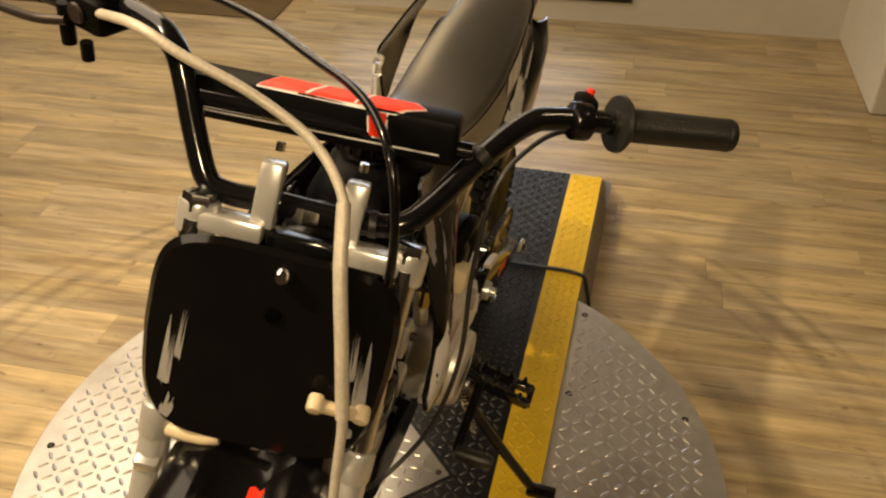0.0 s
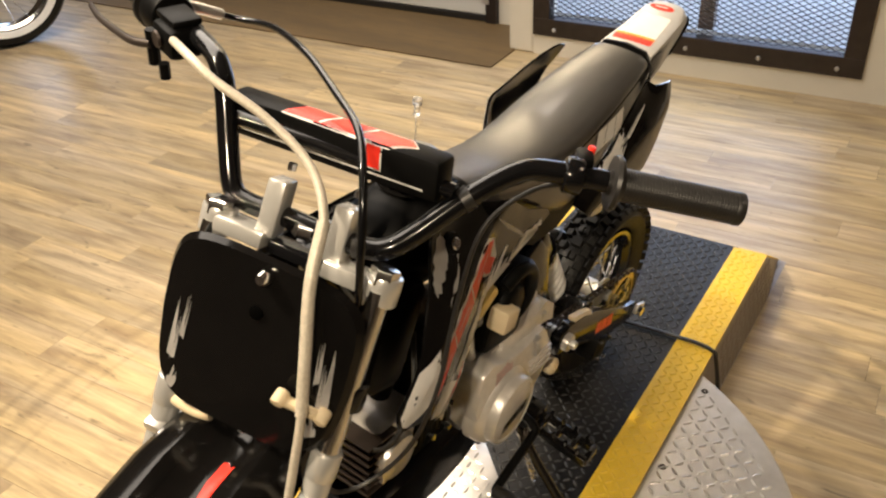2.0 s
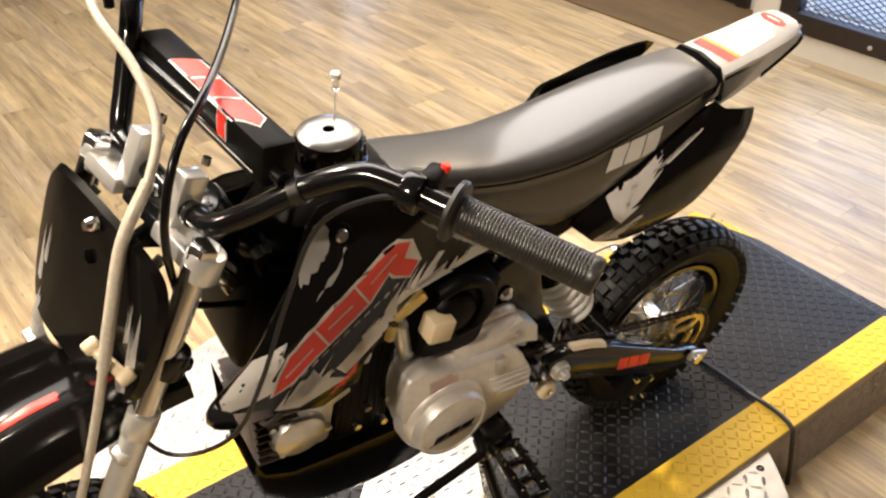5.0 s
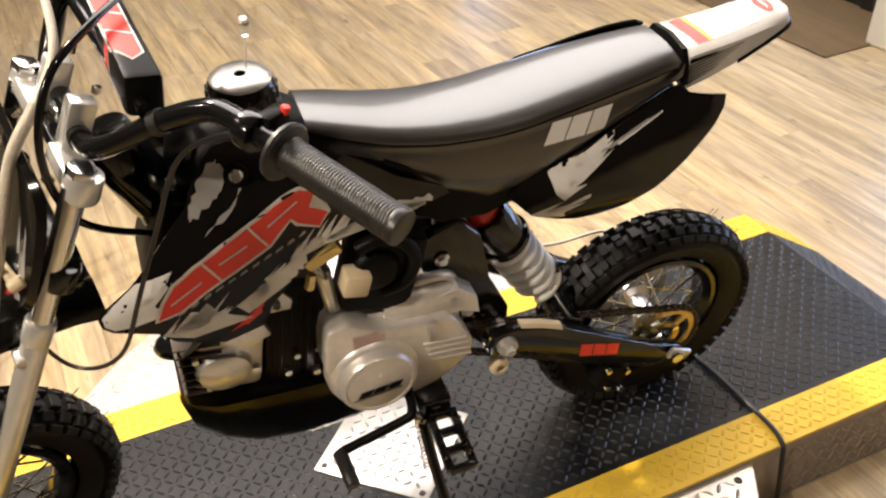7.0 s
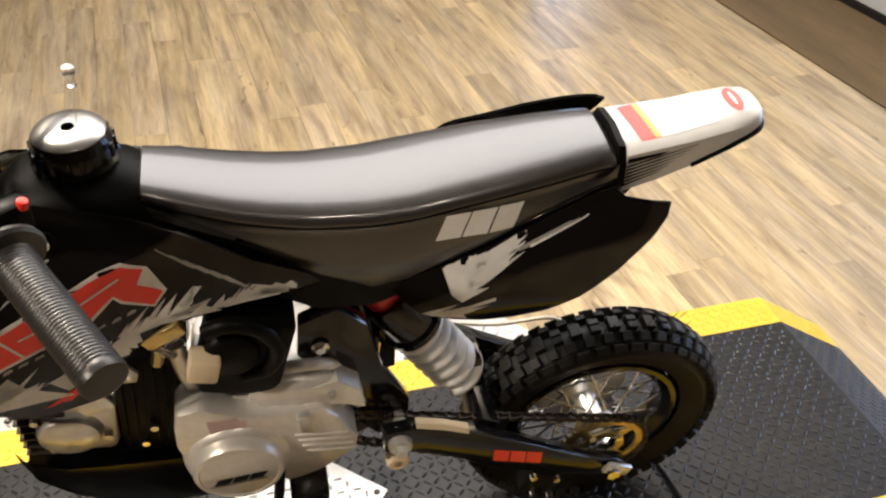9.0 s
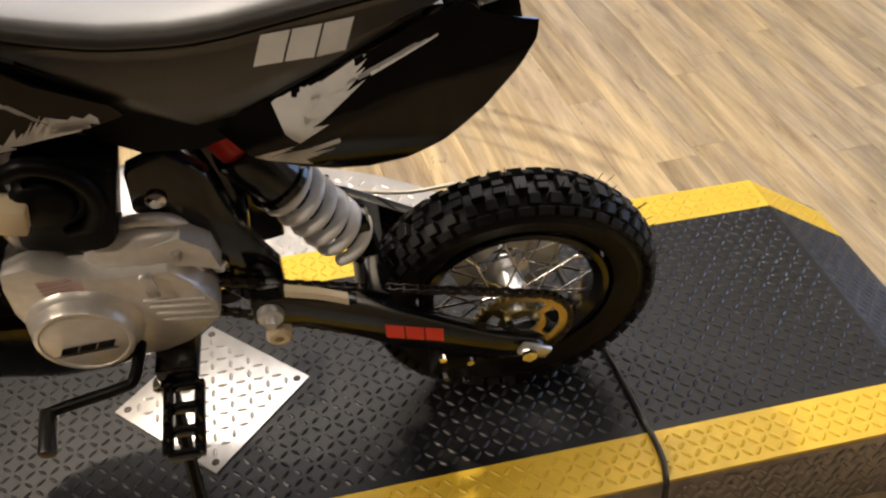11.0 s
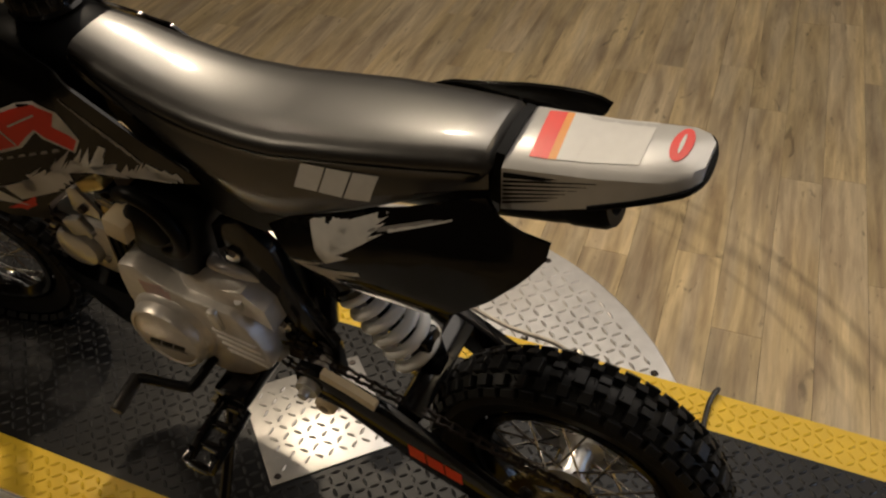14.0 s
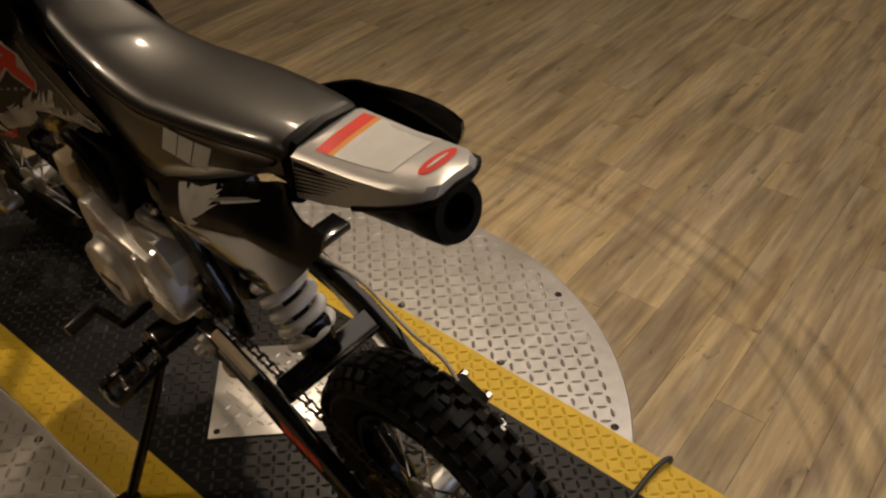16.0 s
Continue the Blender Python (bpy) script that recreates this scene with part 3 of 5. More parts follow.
def sheet(outline, surf, thick=0.004, side=1, cell=0.022):
    """A curved plastic sheet with an outline of (y, z); surf gives x."""
    bm = bmesh.new()
    bm.faces.new([bm.verts.new((0, y, z)) for y, z in outline])
    cut(bm, cell)
    for v in bm.verts:
        v.co.x = side * surf(v.co.y, v.co.z)
    bmesh.ops.recalc_face_normals(bm, faces=bm.faces)
    bmesh.ops.solidify(bm, geom=list(bm.faces), thickness=thick)
    return bm


def decal(target, outline, mat, side=1, lift=0.0007, name="decal", label="", cell=0.012, down=False, front=False):
    """A thin graphic laid on a part's surface from its side (y, z), or from above (x, y)."""
    me = target.data
    tree = BVHTree.FromPolygons([v.co for v in me.vertices], [p.vertices for p in me.polygons])
    bm = bmesh.new()
    bm.faces.new([bm.verts.new((p[0], p[1], 0) if down else (p[0], 0, p[1]) if front else (0, *p)) for p in outline])
    cut(bm, cell, (0, 1) if down else (0, 2) if front else (1, 2))
    gone = []
    for v in bm.verts:
        if down:
            hit = tree.ray_cast(Vector((v.co.x, v.co.y, 2)), Vector((0, 0, -1)))
        elif front:
            hit = tree.ray_cast(Vector((v.co.x, -2, v.co.z)), Vector((0, 1, 0)))
        else:
            hit = tree.ray_cast(Vector((side * 1.0, v.co.y, v.co.z)), Vector((-side, 0, 0)))
        if hit[0] is None:
            gone.append(v)
        else:
            no = hit[1] if (hit[1].z > 0 if down else hit[1].y < 0 if front else hit[1].x * side > 0) else -hit[1]
            v.co = hit[0] + no * lift
    bmesh.ops.delete(bm, geom=gone, context="VERTS")
    return part(name, bm, mat, target, label)


def torn(points, seed, jag=0.006, n=4):
    """A ragged outline round the points."""
    rnd = random.Random(seed)
    out = []
    for i, p in enumerate(points):
        q = points[(i + 1) % len(points)]
        d = (q[0] - p[0], q[1] - p[1])
        ln = math.hypot(*d) or 1
        for k in range(n):
            t = k / n
            o = rnd.uniform(-jag, jag) if k else 0
            out.append((p[0] + d[0] * t - d[1] / ln * o, p[1] + d[1] * t + d[0] / ln * o))
    return out


def fringe(a, b, back, spike, n, seed):
    """A ragged splash: a base from a to b, a straight back edge shifted by back, and n uneven points flung along spike."""
    rnd = random.Random(seed)
    a, b, spike = Vector(a), Vector(b), Vector(spike)
    out = list(back) if isinstance(back, list) else [tuple(b + Vector(back)), tuple(a + Vector(back))]
    n *= 3
    for k in range(n):
        p, q = a.lerp(b, k / n), a.lerp(b, (k + 1) / n)
        out.append(tuple(p + spike * rnd.uniform(-0.25, 0.15)))
        out.append(tuple(p.lerp(q, rnd.uniform(0.3, 0.9)) + spike * (0.2 + 1.0 * rnd.random() ** 2.0)))
    out.append(tuple(b))
    return out


def grow(points, by):
    """The outline set off outwards."""
    n = len(points)
    turn = sum(points[i][0] * points[(i + 1) % n][1] - points[(i + 1) % n][0] * points[i][1] for i in range(n))
    out = []
    for i in range(n):
        a, p, b = Vector(points[i - 1]), Vector(points[i]), Vector(points[(i + 1) % n])
        t = ((p - a).normalized() + (b - p).normalized()).normalized()
        out.append(tuple(p + Vector((t.y, -t.x)) * math.copysign(by, turn)))
    return out


def bar_between(p, q, w):
    p, q = Vector(p), Vector(q)
    o = Vector((p.y - q.y, q.x - p.x)).normalized() * (w / 2)
    return [tuple(p - o), tuple(q - o), tuple(q + o), tuple(p + o)]


def slanted_blocks(a, b, height, lean, mat, target, rim=None, side=1, n=3, lift=0.0007, down=False):
    """A row of slanted blocks from a to b: a maker's mark as plain shapes."""
    a, b = Vector(a), Vector(b)
    d = (b - a)
    up = Vector((-d.y, d.x)).normalized() * height
    if rim:
        e, u = d.normalized() * 0.003, up.normalized() * 0.003
        decal(target, [tuple(a - e - u), tuple(b + e - u), tuple(b + d * lean + up + e + u), tuple(a + d * lean + up - e + u)], rim, side, lift * 0.5, "decal_rim", down=down)
    for k in range(n):
        p, q = a + d * (k / n + 0.012), a + d * ((k + 1) / n - 0.012)
        sh = d * lean
        decal(target, [tuple(p), tuple(q), tuple(q + sh + up), tuple(p + sh + up)], mat, side, lift, "decal_block", down=down)


def knobby_wheel(place, R, W, rim_r, m0=Matrix(), knobs=46):
    """Spoked wheel with its axle along x; returns the tyre, which carries its parts."""
    m = m0 @ Matrix.Translation(place)
    prof = []
    for k in range(15):
        a = -2.3 + 4.6 * k / 14
        mid = (R - 0.009 + rim_r) / 2
        prof.append((mid + (R - 0.009 - mid) * math.cos(a), 0.5 * W * math.sin(a) * (1.0 if abs(a) < 1.6 else 0.85)))
    tyre = part("wheel", lathe(prof, m, 72), TYRE, bike, "black knobby off-road tyre with wire spokes")
    rnd = random.Random(5)
    shapes = {}
    for i in range(knobs):
        for row, (off, size) in enumerate(((0.014, (0.021, 0.0165, 0.013)), (0.0205, (0.015, 0.0145, 0.013)), (0.034, (0.011, 0.019, 0.013)))):
            for s in ((-0.4, 0.4) if i % 2 else (0,)) if row == 0 else (-1, 1):
                sz = (0.010, 0.015, 0.013) if row == 0 and s else size
                if sz not in shapes:
                    kb = box(sz, bevel=0.0012)
                    shapes[sz] = bpy.data.meshes.new("tread_knob")
                    kb.to_mesh(shapes[sz])
                    kb.free()
                    shapes[sz].materials.append(TYRE)
                tilt = s * off / (0.5 * W) * 0.95
                rr = R - 0.006 - 0.5 * W * (1 - math.cos(tilt)) * 0.95
                ob = new("tread_knob", shapes[sz])
                ob.parent = tyre
                ob.matrix_local = m @ Matrix.Rotation(2 * math.pi * (i + 0.5 * (row % 2)) / knobs, 4, "X") @ Matrix.Translation((s * off, 0, rr)) @ Matrix.Rotation(tilt, 4, "Y")
    bm = bmesh.new()
    for i in range(90):
        a, s = rnd.uniform(0, 6.283), rnd.uniform(-0.03, 0.03)
        p = m @ (Matrix.Rotation(a, 4, "X") @ Vector((s, 0, R - 0.004)))
        q = m @ (Matrix.Rotation(a + rnd.uniform(-0.01, 0.01), 4, "X") @ Vector((s * 1.05, 0, R + rnd.uniform(0.006, 0.012))))
        add_rod(bm, p, q, 0.0006, n=4)
    tagged(part("moulding_whisker", bm, TYRE, tyre), kind="stuff")
    part("rim", lathe([(rim_r + 0.004, -0.026), (rim_r + 0.006, -0.022), (rim_r - 0.010, -0.016), (rim_r - 0.012, 0), (rim_r - 0.010, 0.016), (rim_r + 0.006, 0.022), (rim_r + 0.004, 0.026), (rim_r - 0.004, 0.026), (rim_r - 0.016, 0.016), (rim_r - 0.018, 0), (rim_r - 0.016, -0.016), (rim_r - 0.004, -0.026), (rim_r + 0.004, -0.026)], m, 72), FRAME, tyre, "black painted rim")
    part("hub", lathe([(0.0, -0.05), (0.012, -0.05), (0.012, -0.034), (0.032, -0.032), (0.032, -0.026), (0.019, -0.02), (0.019, 0.02), (0.032, 0.026), (0.032, 0.032), (0.012, 0.034), (0.012, 0.05), (0.0, 0.05)], m, 32), SATIN, tyre, "satin aluminium hub")
    for i in range(32):
        s = 1 if i % 2 else -1
        a = 2 * math.pi * i / 32
        b = a + (0.9 if (i // 2) % 2 else -0.9)
        p = m @ Vector((s * 0.029, 0.028 * math.sin(b), 0.028 * math.cos(b)))
        q = m @ Vector((s * 0.006, (rim_r - 0.013) * math.sin(a), (rim_r - 0.013) * math.cos(a)))
        part("spoke", rod(p, q, 0.0018, n=6), CHROME, tyre)
    return tyre


AXLE = Vector((0, 0.191, 0.205))
rear_wheel = knobby_wheel(AXLE, 0.207, 0.08, 0.130)
front_wheel = knobby_wheel((0, -0.902, 0.205), 0.207, 0.07, 0.130, STEER)

# rear sprocket, chain, brake
bm = lathe([(0.053, 0.066), (0.066, 0.066), (0.066, 0.070), (0.053, 0.070), (0.053, 0.066)], Matrix.Translation(AXLE), 60)
add_lathe(bm, [(0.022, 0.066), (0.034, 0.066), (0.034, 0.070), (0.022, 0.070), (0.022, 0.066)], Matrix.Translation(AXLE), 32)
for k in range(4):
    add_box(bm, (0.0036, 0.012, 0.022), Matrix.Translation(AXLE) @ Matrix.Rotation(math.pi / 4 + k * math.pi / 2, 4, "X") @ Matrix.Translation((0.068, 0, 0.043)))
for k in range(36):
    a = 2 * math.pi * k / 36
    add_box(bm, (0.004, 0.005, 0.008), Matrix.Translation(AXLE) @ Matrix.Rotation(a, 4, "X") @ Matrix.Translation((0.068, 0, 0.068)))
sprocket = part("sprocket", bm, BRASS, rear_wheel, "yellow zinc rear sprocket")
for k in range(4):
    p = AXLE + Vector((0.0702, 0, 0)) + Matrix.Rotation(math.pi / 4 + k * math.pi / 2, 3, "X") @ Vector((0, 0, 0.028))
    part("sprocket_bolt", rod(p, p + Vector((0.006, 0, 0)), 0.006, n=6), CHROME, sprocket)
bm = bmesh.new()
F = Vector((0.068, -0.183, 0.345))
loop, rf, rr_ = [], 0.027, 0.068
d = (AXLE - F)
base = math.atan2(d.z, d.y)
for k in range(13):
    a = base + math.pi / 2 + math.pi * k / 12
    loop.append(F + Vector((0, rf * math.cos(a), rf * math.sin(a))))
for k in range(21):
    a = base - math.pi / 2 + math.pi * k / 20
    loop.append(Vector((0.068, AXLE.y, AXLE.z)) + Vector((0, rr_ * math.cos(a), rr_ * math.sin(a))))
pts, seg = [], []
loop.append(loop[0])
dist = 0.0
step = 0.0095
need = 0.0
for p, q in zip(loop, loop[1:]):
    ln = (q - p).length
    while need <= dist + ln:
        pts.append((p + (q - p) * ((need - dist) / ln), (q - p).normalized()))
        need += step
    dist += ln
for k, (p, t) in enumerate(pts):
    ang = math.atan2(t.z, t.y)
    m = Matrix.Translation(p) @ Matrix.Rotation(ang, 4, "X")
    for s in (1, -1):
        add_box(bm, (0.0014, 0.011, 0.0075), m @ Matrix.Translation((s * (0.0048 if k % 2 else 0.0034), 0, 0)))
    if k % 2:
        add_rod(bm, m @ Vector((-0.0065, 0.004, 0)), m @ Vector((0.0065, 0.004, 0)), 0.0024, n=8)
part("chain", bm, STEEL_DARK, bike, "oiled dark steel roller chain")
part("front_sprocket", lathe([(0.008, 0.05), (0.025, 0.05), (0.025, 0.06), (0.008, 0.06)], Matrix.Translation((0, F.y, F.z)), 24), STEEL_DARK, bike)
part("brake_disc", lathe([(0.03, -0.046), (0.08, -0.046), (0.08, -0.050), (0.03, -0.050), (0.03, -0.046)], Matrix.Translation(AXLE), 48), SATIN, rear_wheel, "steel brake disc")
cal = part("brake_caliper", box((0.05, 0.05, 0.035), Matrix.Translation((-0.068, 0.175, 0.30)) @ Matrix.Rotation(radians(-20), 4, "X"), 0.006), MATTE, bike, "black rear brake caliper")
for y in (0.155, 0.195):
    part("caliper_bolt", rod((-0.10, y, 0.305 - 0.3 * (y - 0.175)), (-0.088, y, 0.305 - 0.3 * (y - 0.175)), 0.006, n=6), CHROME, cal)
part("bleed_nipple", rod((-0.06, 0.195, 0.312), (-0.058, 0.202, 0.336), 0.0035, n=8), RUBBER, cal)
part("brake_hose", tube(smooth_path([(-0.075, -0.13, 0.40), (-0.108, -0.06, 0.345), (-0.112, -0.013, 0.318), (-0.10, 0.06, 0.315), (-0.085, 0.13, 0.335), (-0.075, 0.165, 0.325)], 6), 0.003, 8), HOSE, bike, "braided rear brake hose")

# swingarm
ARM = [(-0.15, 0.372), (-0.113, 0.375), (-0.025, 0.345), (0.153, 0.236), (0.205, 0.215), (0.222, 0.200), (0.205, 0.186), (0.168, 0.185), (0.023, 0.242), (-0.088, 0.318), (-0.15, 0.330)]
arms = {}
for s in (1, -1):
    arms[s] = part("swingarm_side", shell([(s * 0.102, y, z - 0.005) for y, z in ARM], s * 0.020, bevel=0.003), FRAME, bike, "black swingarm side plate")
    part("axle_nut", rod((s * 0.106, AXLE.y, AXLE.z), (s * 0.122, AXLE.y, AXLE.z), 0.011, n=6), CHROME, arms[s], "bright axle nut")
    part("axle_adjuster", box((0.008, 0.045, 0.022), Matrix.Translation((s * 0.1105, 0.2, 0.2035)) @ Matrix.Rotation(radians(-25), 4, "X"), 0.003), SATIN, arms[s])
part("swingarm_brace", box((0.158, 0.035, 0.03), Matrix.Translation((0, -0.005, 0.318)) @ Matrix.Rotation(radians(-30), 4, "X"), 0.004), FRAME, bike)
part("shock_clevis", box((0.036, 0.03, 0.075), Matrix.Translation((0, -0.010, 0.352)) @ Matrix.Rotation(radians(10), 4, "X"), 0.006), FRAME, bike)
part("clevis_bolt", rod((0.018, -0.018, 0.335), (0.028, -0.018, 0.335), 0.007, n=6), CHROME, bike)
slanted_blocks((0.004, 0.266), (0.079, 0.240), 0.026, -0.12, RED, arms[1], side=1)
part("chain_slider", loft([[(x, y, z) for x, z in ((0.090, z0), (0.100, z0), (0.1035, z0 - 0.007), (0.090, z0 - 0.007))] for y, z0 in ((-0.108, 0.381), (-0.07, 0.368), (-0.036, 0.351))]), CREAM, arms[1], "cream plastic chain slider", smooth=False)
part("chain_guide", box((0.04, 0.055, 0.05), Matrix.Translation((0.07, 0.095, 0.155)) @ Matrix.Rotation(radians(-22), 4, "X"), 0.006), MATTE, bike, "black lower chain guide")
for y, z in ((0.084, 0.138), (0.112, 0.124), (0.078, 0.186), (0.116, 0.170)):
    part("guide_bolt", rod((0.09, y, z), (0.097, y, z), 0.0055, n=8), CHROME, bike)
part("pivot_bolt", lathe([(0, 0.122), (0.007, 0.122), (0.008, 0.118), (0.008, 0.112), (0.015, 0.112), (0.016, 0.107), (0.016, 0.06), (0, 0.06)], Matrix.Translation((0, -0.129, 0.346)), 20), SATIN, bike, "bright swingarm pivot bolt")
part("chain_roller", lathe([(0.0065, 0.072), (0.0065, 0.094), (0.012, 0.094), (0.016, 0.09), (0.016, 0.076), (0.012, 0.072), (0.0065, 0.072)], Matrix.Translation((0, -0.128, 0.278)), 24), CREAM, bike, "pale plastic chain roller")
part("roller_arm", rod((0.075, -0.128, 0.278), (0.055, -0.15, 0.33), 0.005, n=8), FRAME, bike)

# shock
SHK0, SHK1 = Vector((0.0, -0.165, 0.570)), Vector((0.0, -0.020, 0.338))
m, d = aim(SHK0, SHK1)
turns = 5.6
helix = [m @ Vector((0.031 * math.cos(a), 0.031 * math.sin(a), -d * 0.03 + d * 0.49 * a / (2 * math.pi * turns))) for a in [2 * math.pi * turns * k / 150 for k in range(151)]]
shock = part("shock_absorber", rod(SHK0, SHK1, 0.014), FRAME, bike)
part("spring", tube(helix, 0.0085, 10), SPRING, shock, "white coil spring")
part("spring_collar", lathe([(0, -d * 0.30), (0.034, -d * 0.30), (0.036, -d * 0.28), (0.036, -d * 0.06), (0.041, -d * 0.05), (0.041, -d * 0.02), (0, -d * 0.02)], m @ Matrix.Rotation(radians(-90), 4, "Y"), 28), FRAME, shock)
part("shock_head", lathe([(0, -d * 0.5), (0.018, -d * 0.5), (0.024, -d * 0.47), (0.026, -d * 0.30), (0, -d * 0.30)], m @ Matrix.Rotation(radians(-90), 4, "Y"), 28), RED, shock, "red anodised shock head")

# frame
def frame_tube(points, r=0.015, name="frame_tube"):
    return part(name, tube(smooth_path(points, 6), r, 12), FRAME, bike)


frame_tube([(0, -0.565, 0.69), (0, -0.42, 0.655), (0, -0.28, 0.61), (0, -0.19, 0.56), (0, -0.16, 0.45), (0, -0.17, 0.34)], 0.02)
part("steering_head", rod((0, -0.557, 0.665), (0, -0.60, 0.765), 0.034, bevel=0.004), FRAME, bike)
frame_tube([(0, -0.575, 0.68), (0, -0.55, 0.60), (0, -0.48, 0.53), (0, -0.42, 0.51)], 0.017, "down_tube")
for s in (1, -1):
    frame_tube([(s * 0.03, -0.20, 0.60), (s * 0.045, -0.12, 0.615), (s * 0.045, 0.0, 0.645), (s * 0.04, 0.11, 0.695)], 0.009, "seat_rail")
    part("pivot_plate", shell([(s * 0.062, y, z) for y, z in ((-0.245, 0.555), (-0.20, 0.575), (-0.165, 0.54), (-0.145, 0.45), (-0.11, 0.38), (-0.11, 0.32), (-0.15, 0.31), (-0.19, 0.36), (-0.215, 0.45), (-0.25, 0.50))], s * 0.02, bevel=0.003), FRAME, bike, "black frame plate")
for x, y, z in ((0.064, -0.222, 0.515), (0.064, -0.178, 0.40)):
    part("frame_bolt", lathe([(0, 0.008), (0.006, 0.008), (0.008, 0.005), (0.011, 0.003), (0.011, 0.0)], Matrix.Translation((x, y, z)), 16), CHROME, bike)
part("stem_bolt", rod((0.03, -0.545, 0.701), (0.045, -0.545, 0.701), 0.011, n=6), CHROME, bike)

# seat
def seat_section(y, top, half, low, drop):
    top -= 0.008
    d = drop / 0.027
    pts = [(0, top), (0.35, top - 0.0006 * d), (0.7, top - 0.0026 * d), (0.88, top - 0.006 * d), (0.96, top - 0.0095 * d), (1.0, top - 0.013 * d), (1.025, top - 0.0175 * d), (1.02, top - 0.021 * d), (1.0, top - 0.026 * d), (1.02, top - 0.033 * d), (1.12, (top + low) / 2 - 0.015), (1.10, low + 0.012), (1.0, low + 0.002), (0.85, low)]
    return [(x * half, y, z) for x, z in pts] + [(-x * half, y, z) for x, z in pts[:0:-1]]


SEAT = [(-0.392, 0.756, 0.034, 0.735, 0.012), (-0.384, 0.765, 0.041, 0.728, 0.018), (-0.35, 0.757, 0.048, 0.713, 0.024), (-0.30, 0.743, 0.054, 0.688, 0.026), (-0.26, 0.735, 0.057, 0.658, 0.027), (-0.22, 0.730, 0.060, 0.632, 0.027), (-0.16, 0.730, 0.064, 0.607, 0.027),
        (-0.115, 0.735, 0.066, 0.617, 0.027), (-0.03, 0.749, 0.063, 0.657, 0.026), (0.04, 0.759, 0.057, 0.692, 0.026), (0.085, 0.765, 0.051, 0.714, 0.026), (0.102, 0.766, 0.049, 0.722, 0.026), (0.111, 0.758, 0.046, 0.732, 0.02)]
seat = part("seat", loft([seat_section(*s) for s in SEAT]), VINYL, bike, "long black vinyl seat with stitched edge")
part("seat_pan", loft([[(s * h * 0.92, y, z) for s, z in ((-1, lo + 0.004), (-1, lo - 0.028), (1, lo - 0.028), (1, lo + 0.004))] for y, t, h, lo, dr in SEAT[4:-4]]), MATTE, seat)
part("under_seat_cover", loft([[(s * h * 0.98, y, z) for s, z in ((-1, lo + 0.008), (-1, lo - deep), (1, lo - deep), (1, lo + 0.008))] for (y, t, h, lo, dr), deep in zip(SEAT[2:8], (0.03, 0.05, 0.06, 0.055, 0.03, 0.02))]), MATTE, seat, "black cover below the seat")
slanted_blocks((-0.094, 0.6765), (-0.006, 0.6845), 0.029, 0.16, PALE, seat, lift=0.0016)
for s in (1, -1):
    edge = [Vector((s * h * 1.022, y, t - 0.008 - dr * 0.73)) for y, t, h, lo, dr in SEAT[1:-1]]
    part("piping", tube(smooth_path(edge, 4), 0.0015, 6), MATTE, seat)
bm = loft([[(x * half * 1.02, y, z) for x, z in ((0, top + 0.001), (0.75, top - 0.004), (1.0, top - 0.022), (1.1, low), (0.9, low), (0.85, top - 0.03), (0, top - 0.012), (-0.85, top - 0.03), (-0.9, low), (-1.1, low), (-1.0, top - 0.022), (-0.75, top - 0.004))] for y, top, half, low in ((0.1125, 0.7615, 0.0470, 0.716), (0.121, 0.7605, 0.0470, 0.712))])
part("seat_strap", bm, MATTE, bike, "black strip behind the seat")

# tail fender
def tail_section(y, z, half, deep):
    return [(0, y, z + 0.003), (half * 0.8, y, z + 0.002), (half, y, z - 0.003), (half + 0.005, y, z - deep), (half - 0.003, y, z - deep), (half - 0.006, y, z - 0.008), (0, y, z - 0.006), (-half + 0.006, y, z - 0.008), (-half + 0.003, y, z - deep), (-half - 0.005, y, z - deep), (-half, y, z - 0.003), (-half * 0.8, y, z + 0.002)]


tail = part("tail_fender", loft([tail_section(*q) for q in ((0.121, 0.752, 0.045, 0.048), (0.16, 0.757, 0.043, 0.043), (0.20, 0.762, 0.041, 0.033), (0.24, 0.770, 0.039, 0.022), (0.265, 0.775, 0.037, 0.014), (0.278, 0.777, 0.031, 0.011), (0.285, 0.777, 0.02, 0.010))]), SILVER_PLASTIC, bike, "silver grey tail fender with stickers")
decal(tail, [(0.031, 0.141), (0.031, 0.158), (-0.035, 0.152), (-0.034, 0.135)], RED, name="sticker_band", down=True, label="red sticker band")
decal(tail, [(0.031, 0.158), (0.030, 0.165), (-0.035, 0.159), (-0.035, 0.152)], ORANGE, name="sticker_band", down=True, label="orange sticker band")
decal(tail, [(0.030, 0.165), (0.024, 0.234), (-0.038, 0.234), (-0.035, 0.159)], WHITE, name="caution_sticker", down=True, label="white caution sticker")
for k in range(7):
    y = 0.172 + 0.0085 * k
    decal(tail, [(0.026, y), (0.026, y + 0.0008), (-0.031 + 0.006 * (k % 3), y + 0.0008), (-0.031 + 0.006 * (k % 3), y)], PALE, lift=0.0012, name="print_bar", down=True)
oval = [(-0.006 + 0.022 * math.cos(a), 0.2605 + 0.009 * math.sin(a)) for a in [2 * math.pi * k / 20 for k in range(20)]]
decal(tail, oval, RED, name="badge", down=True, label="red oval badge")
decal(tail, [(-0.006 + 0.013 * math.cos(a), 0.2605 + 0.0017 * math.sin(a)) for a in [2 * math.pi * k / 12 for k in range(12)]], WHITE, lift=0.0014, name="badge_shape", down=True)
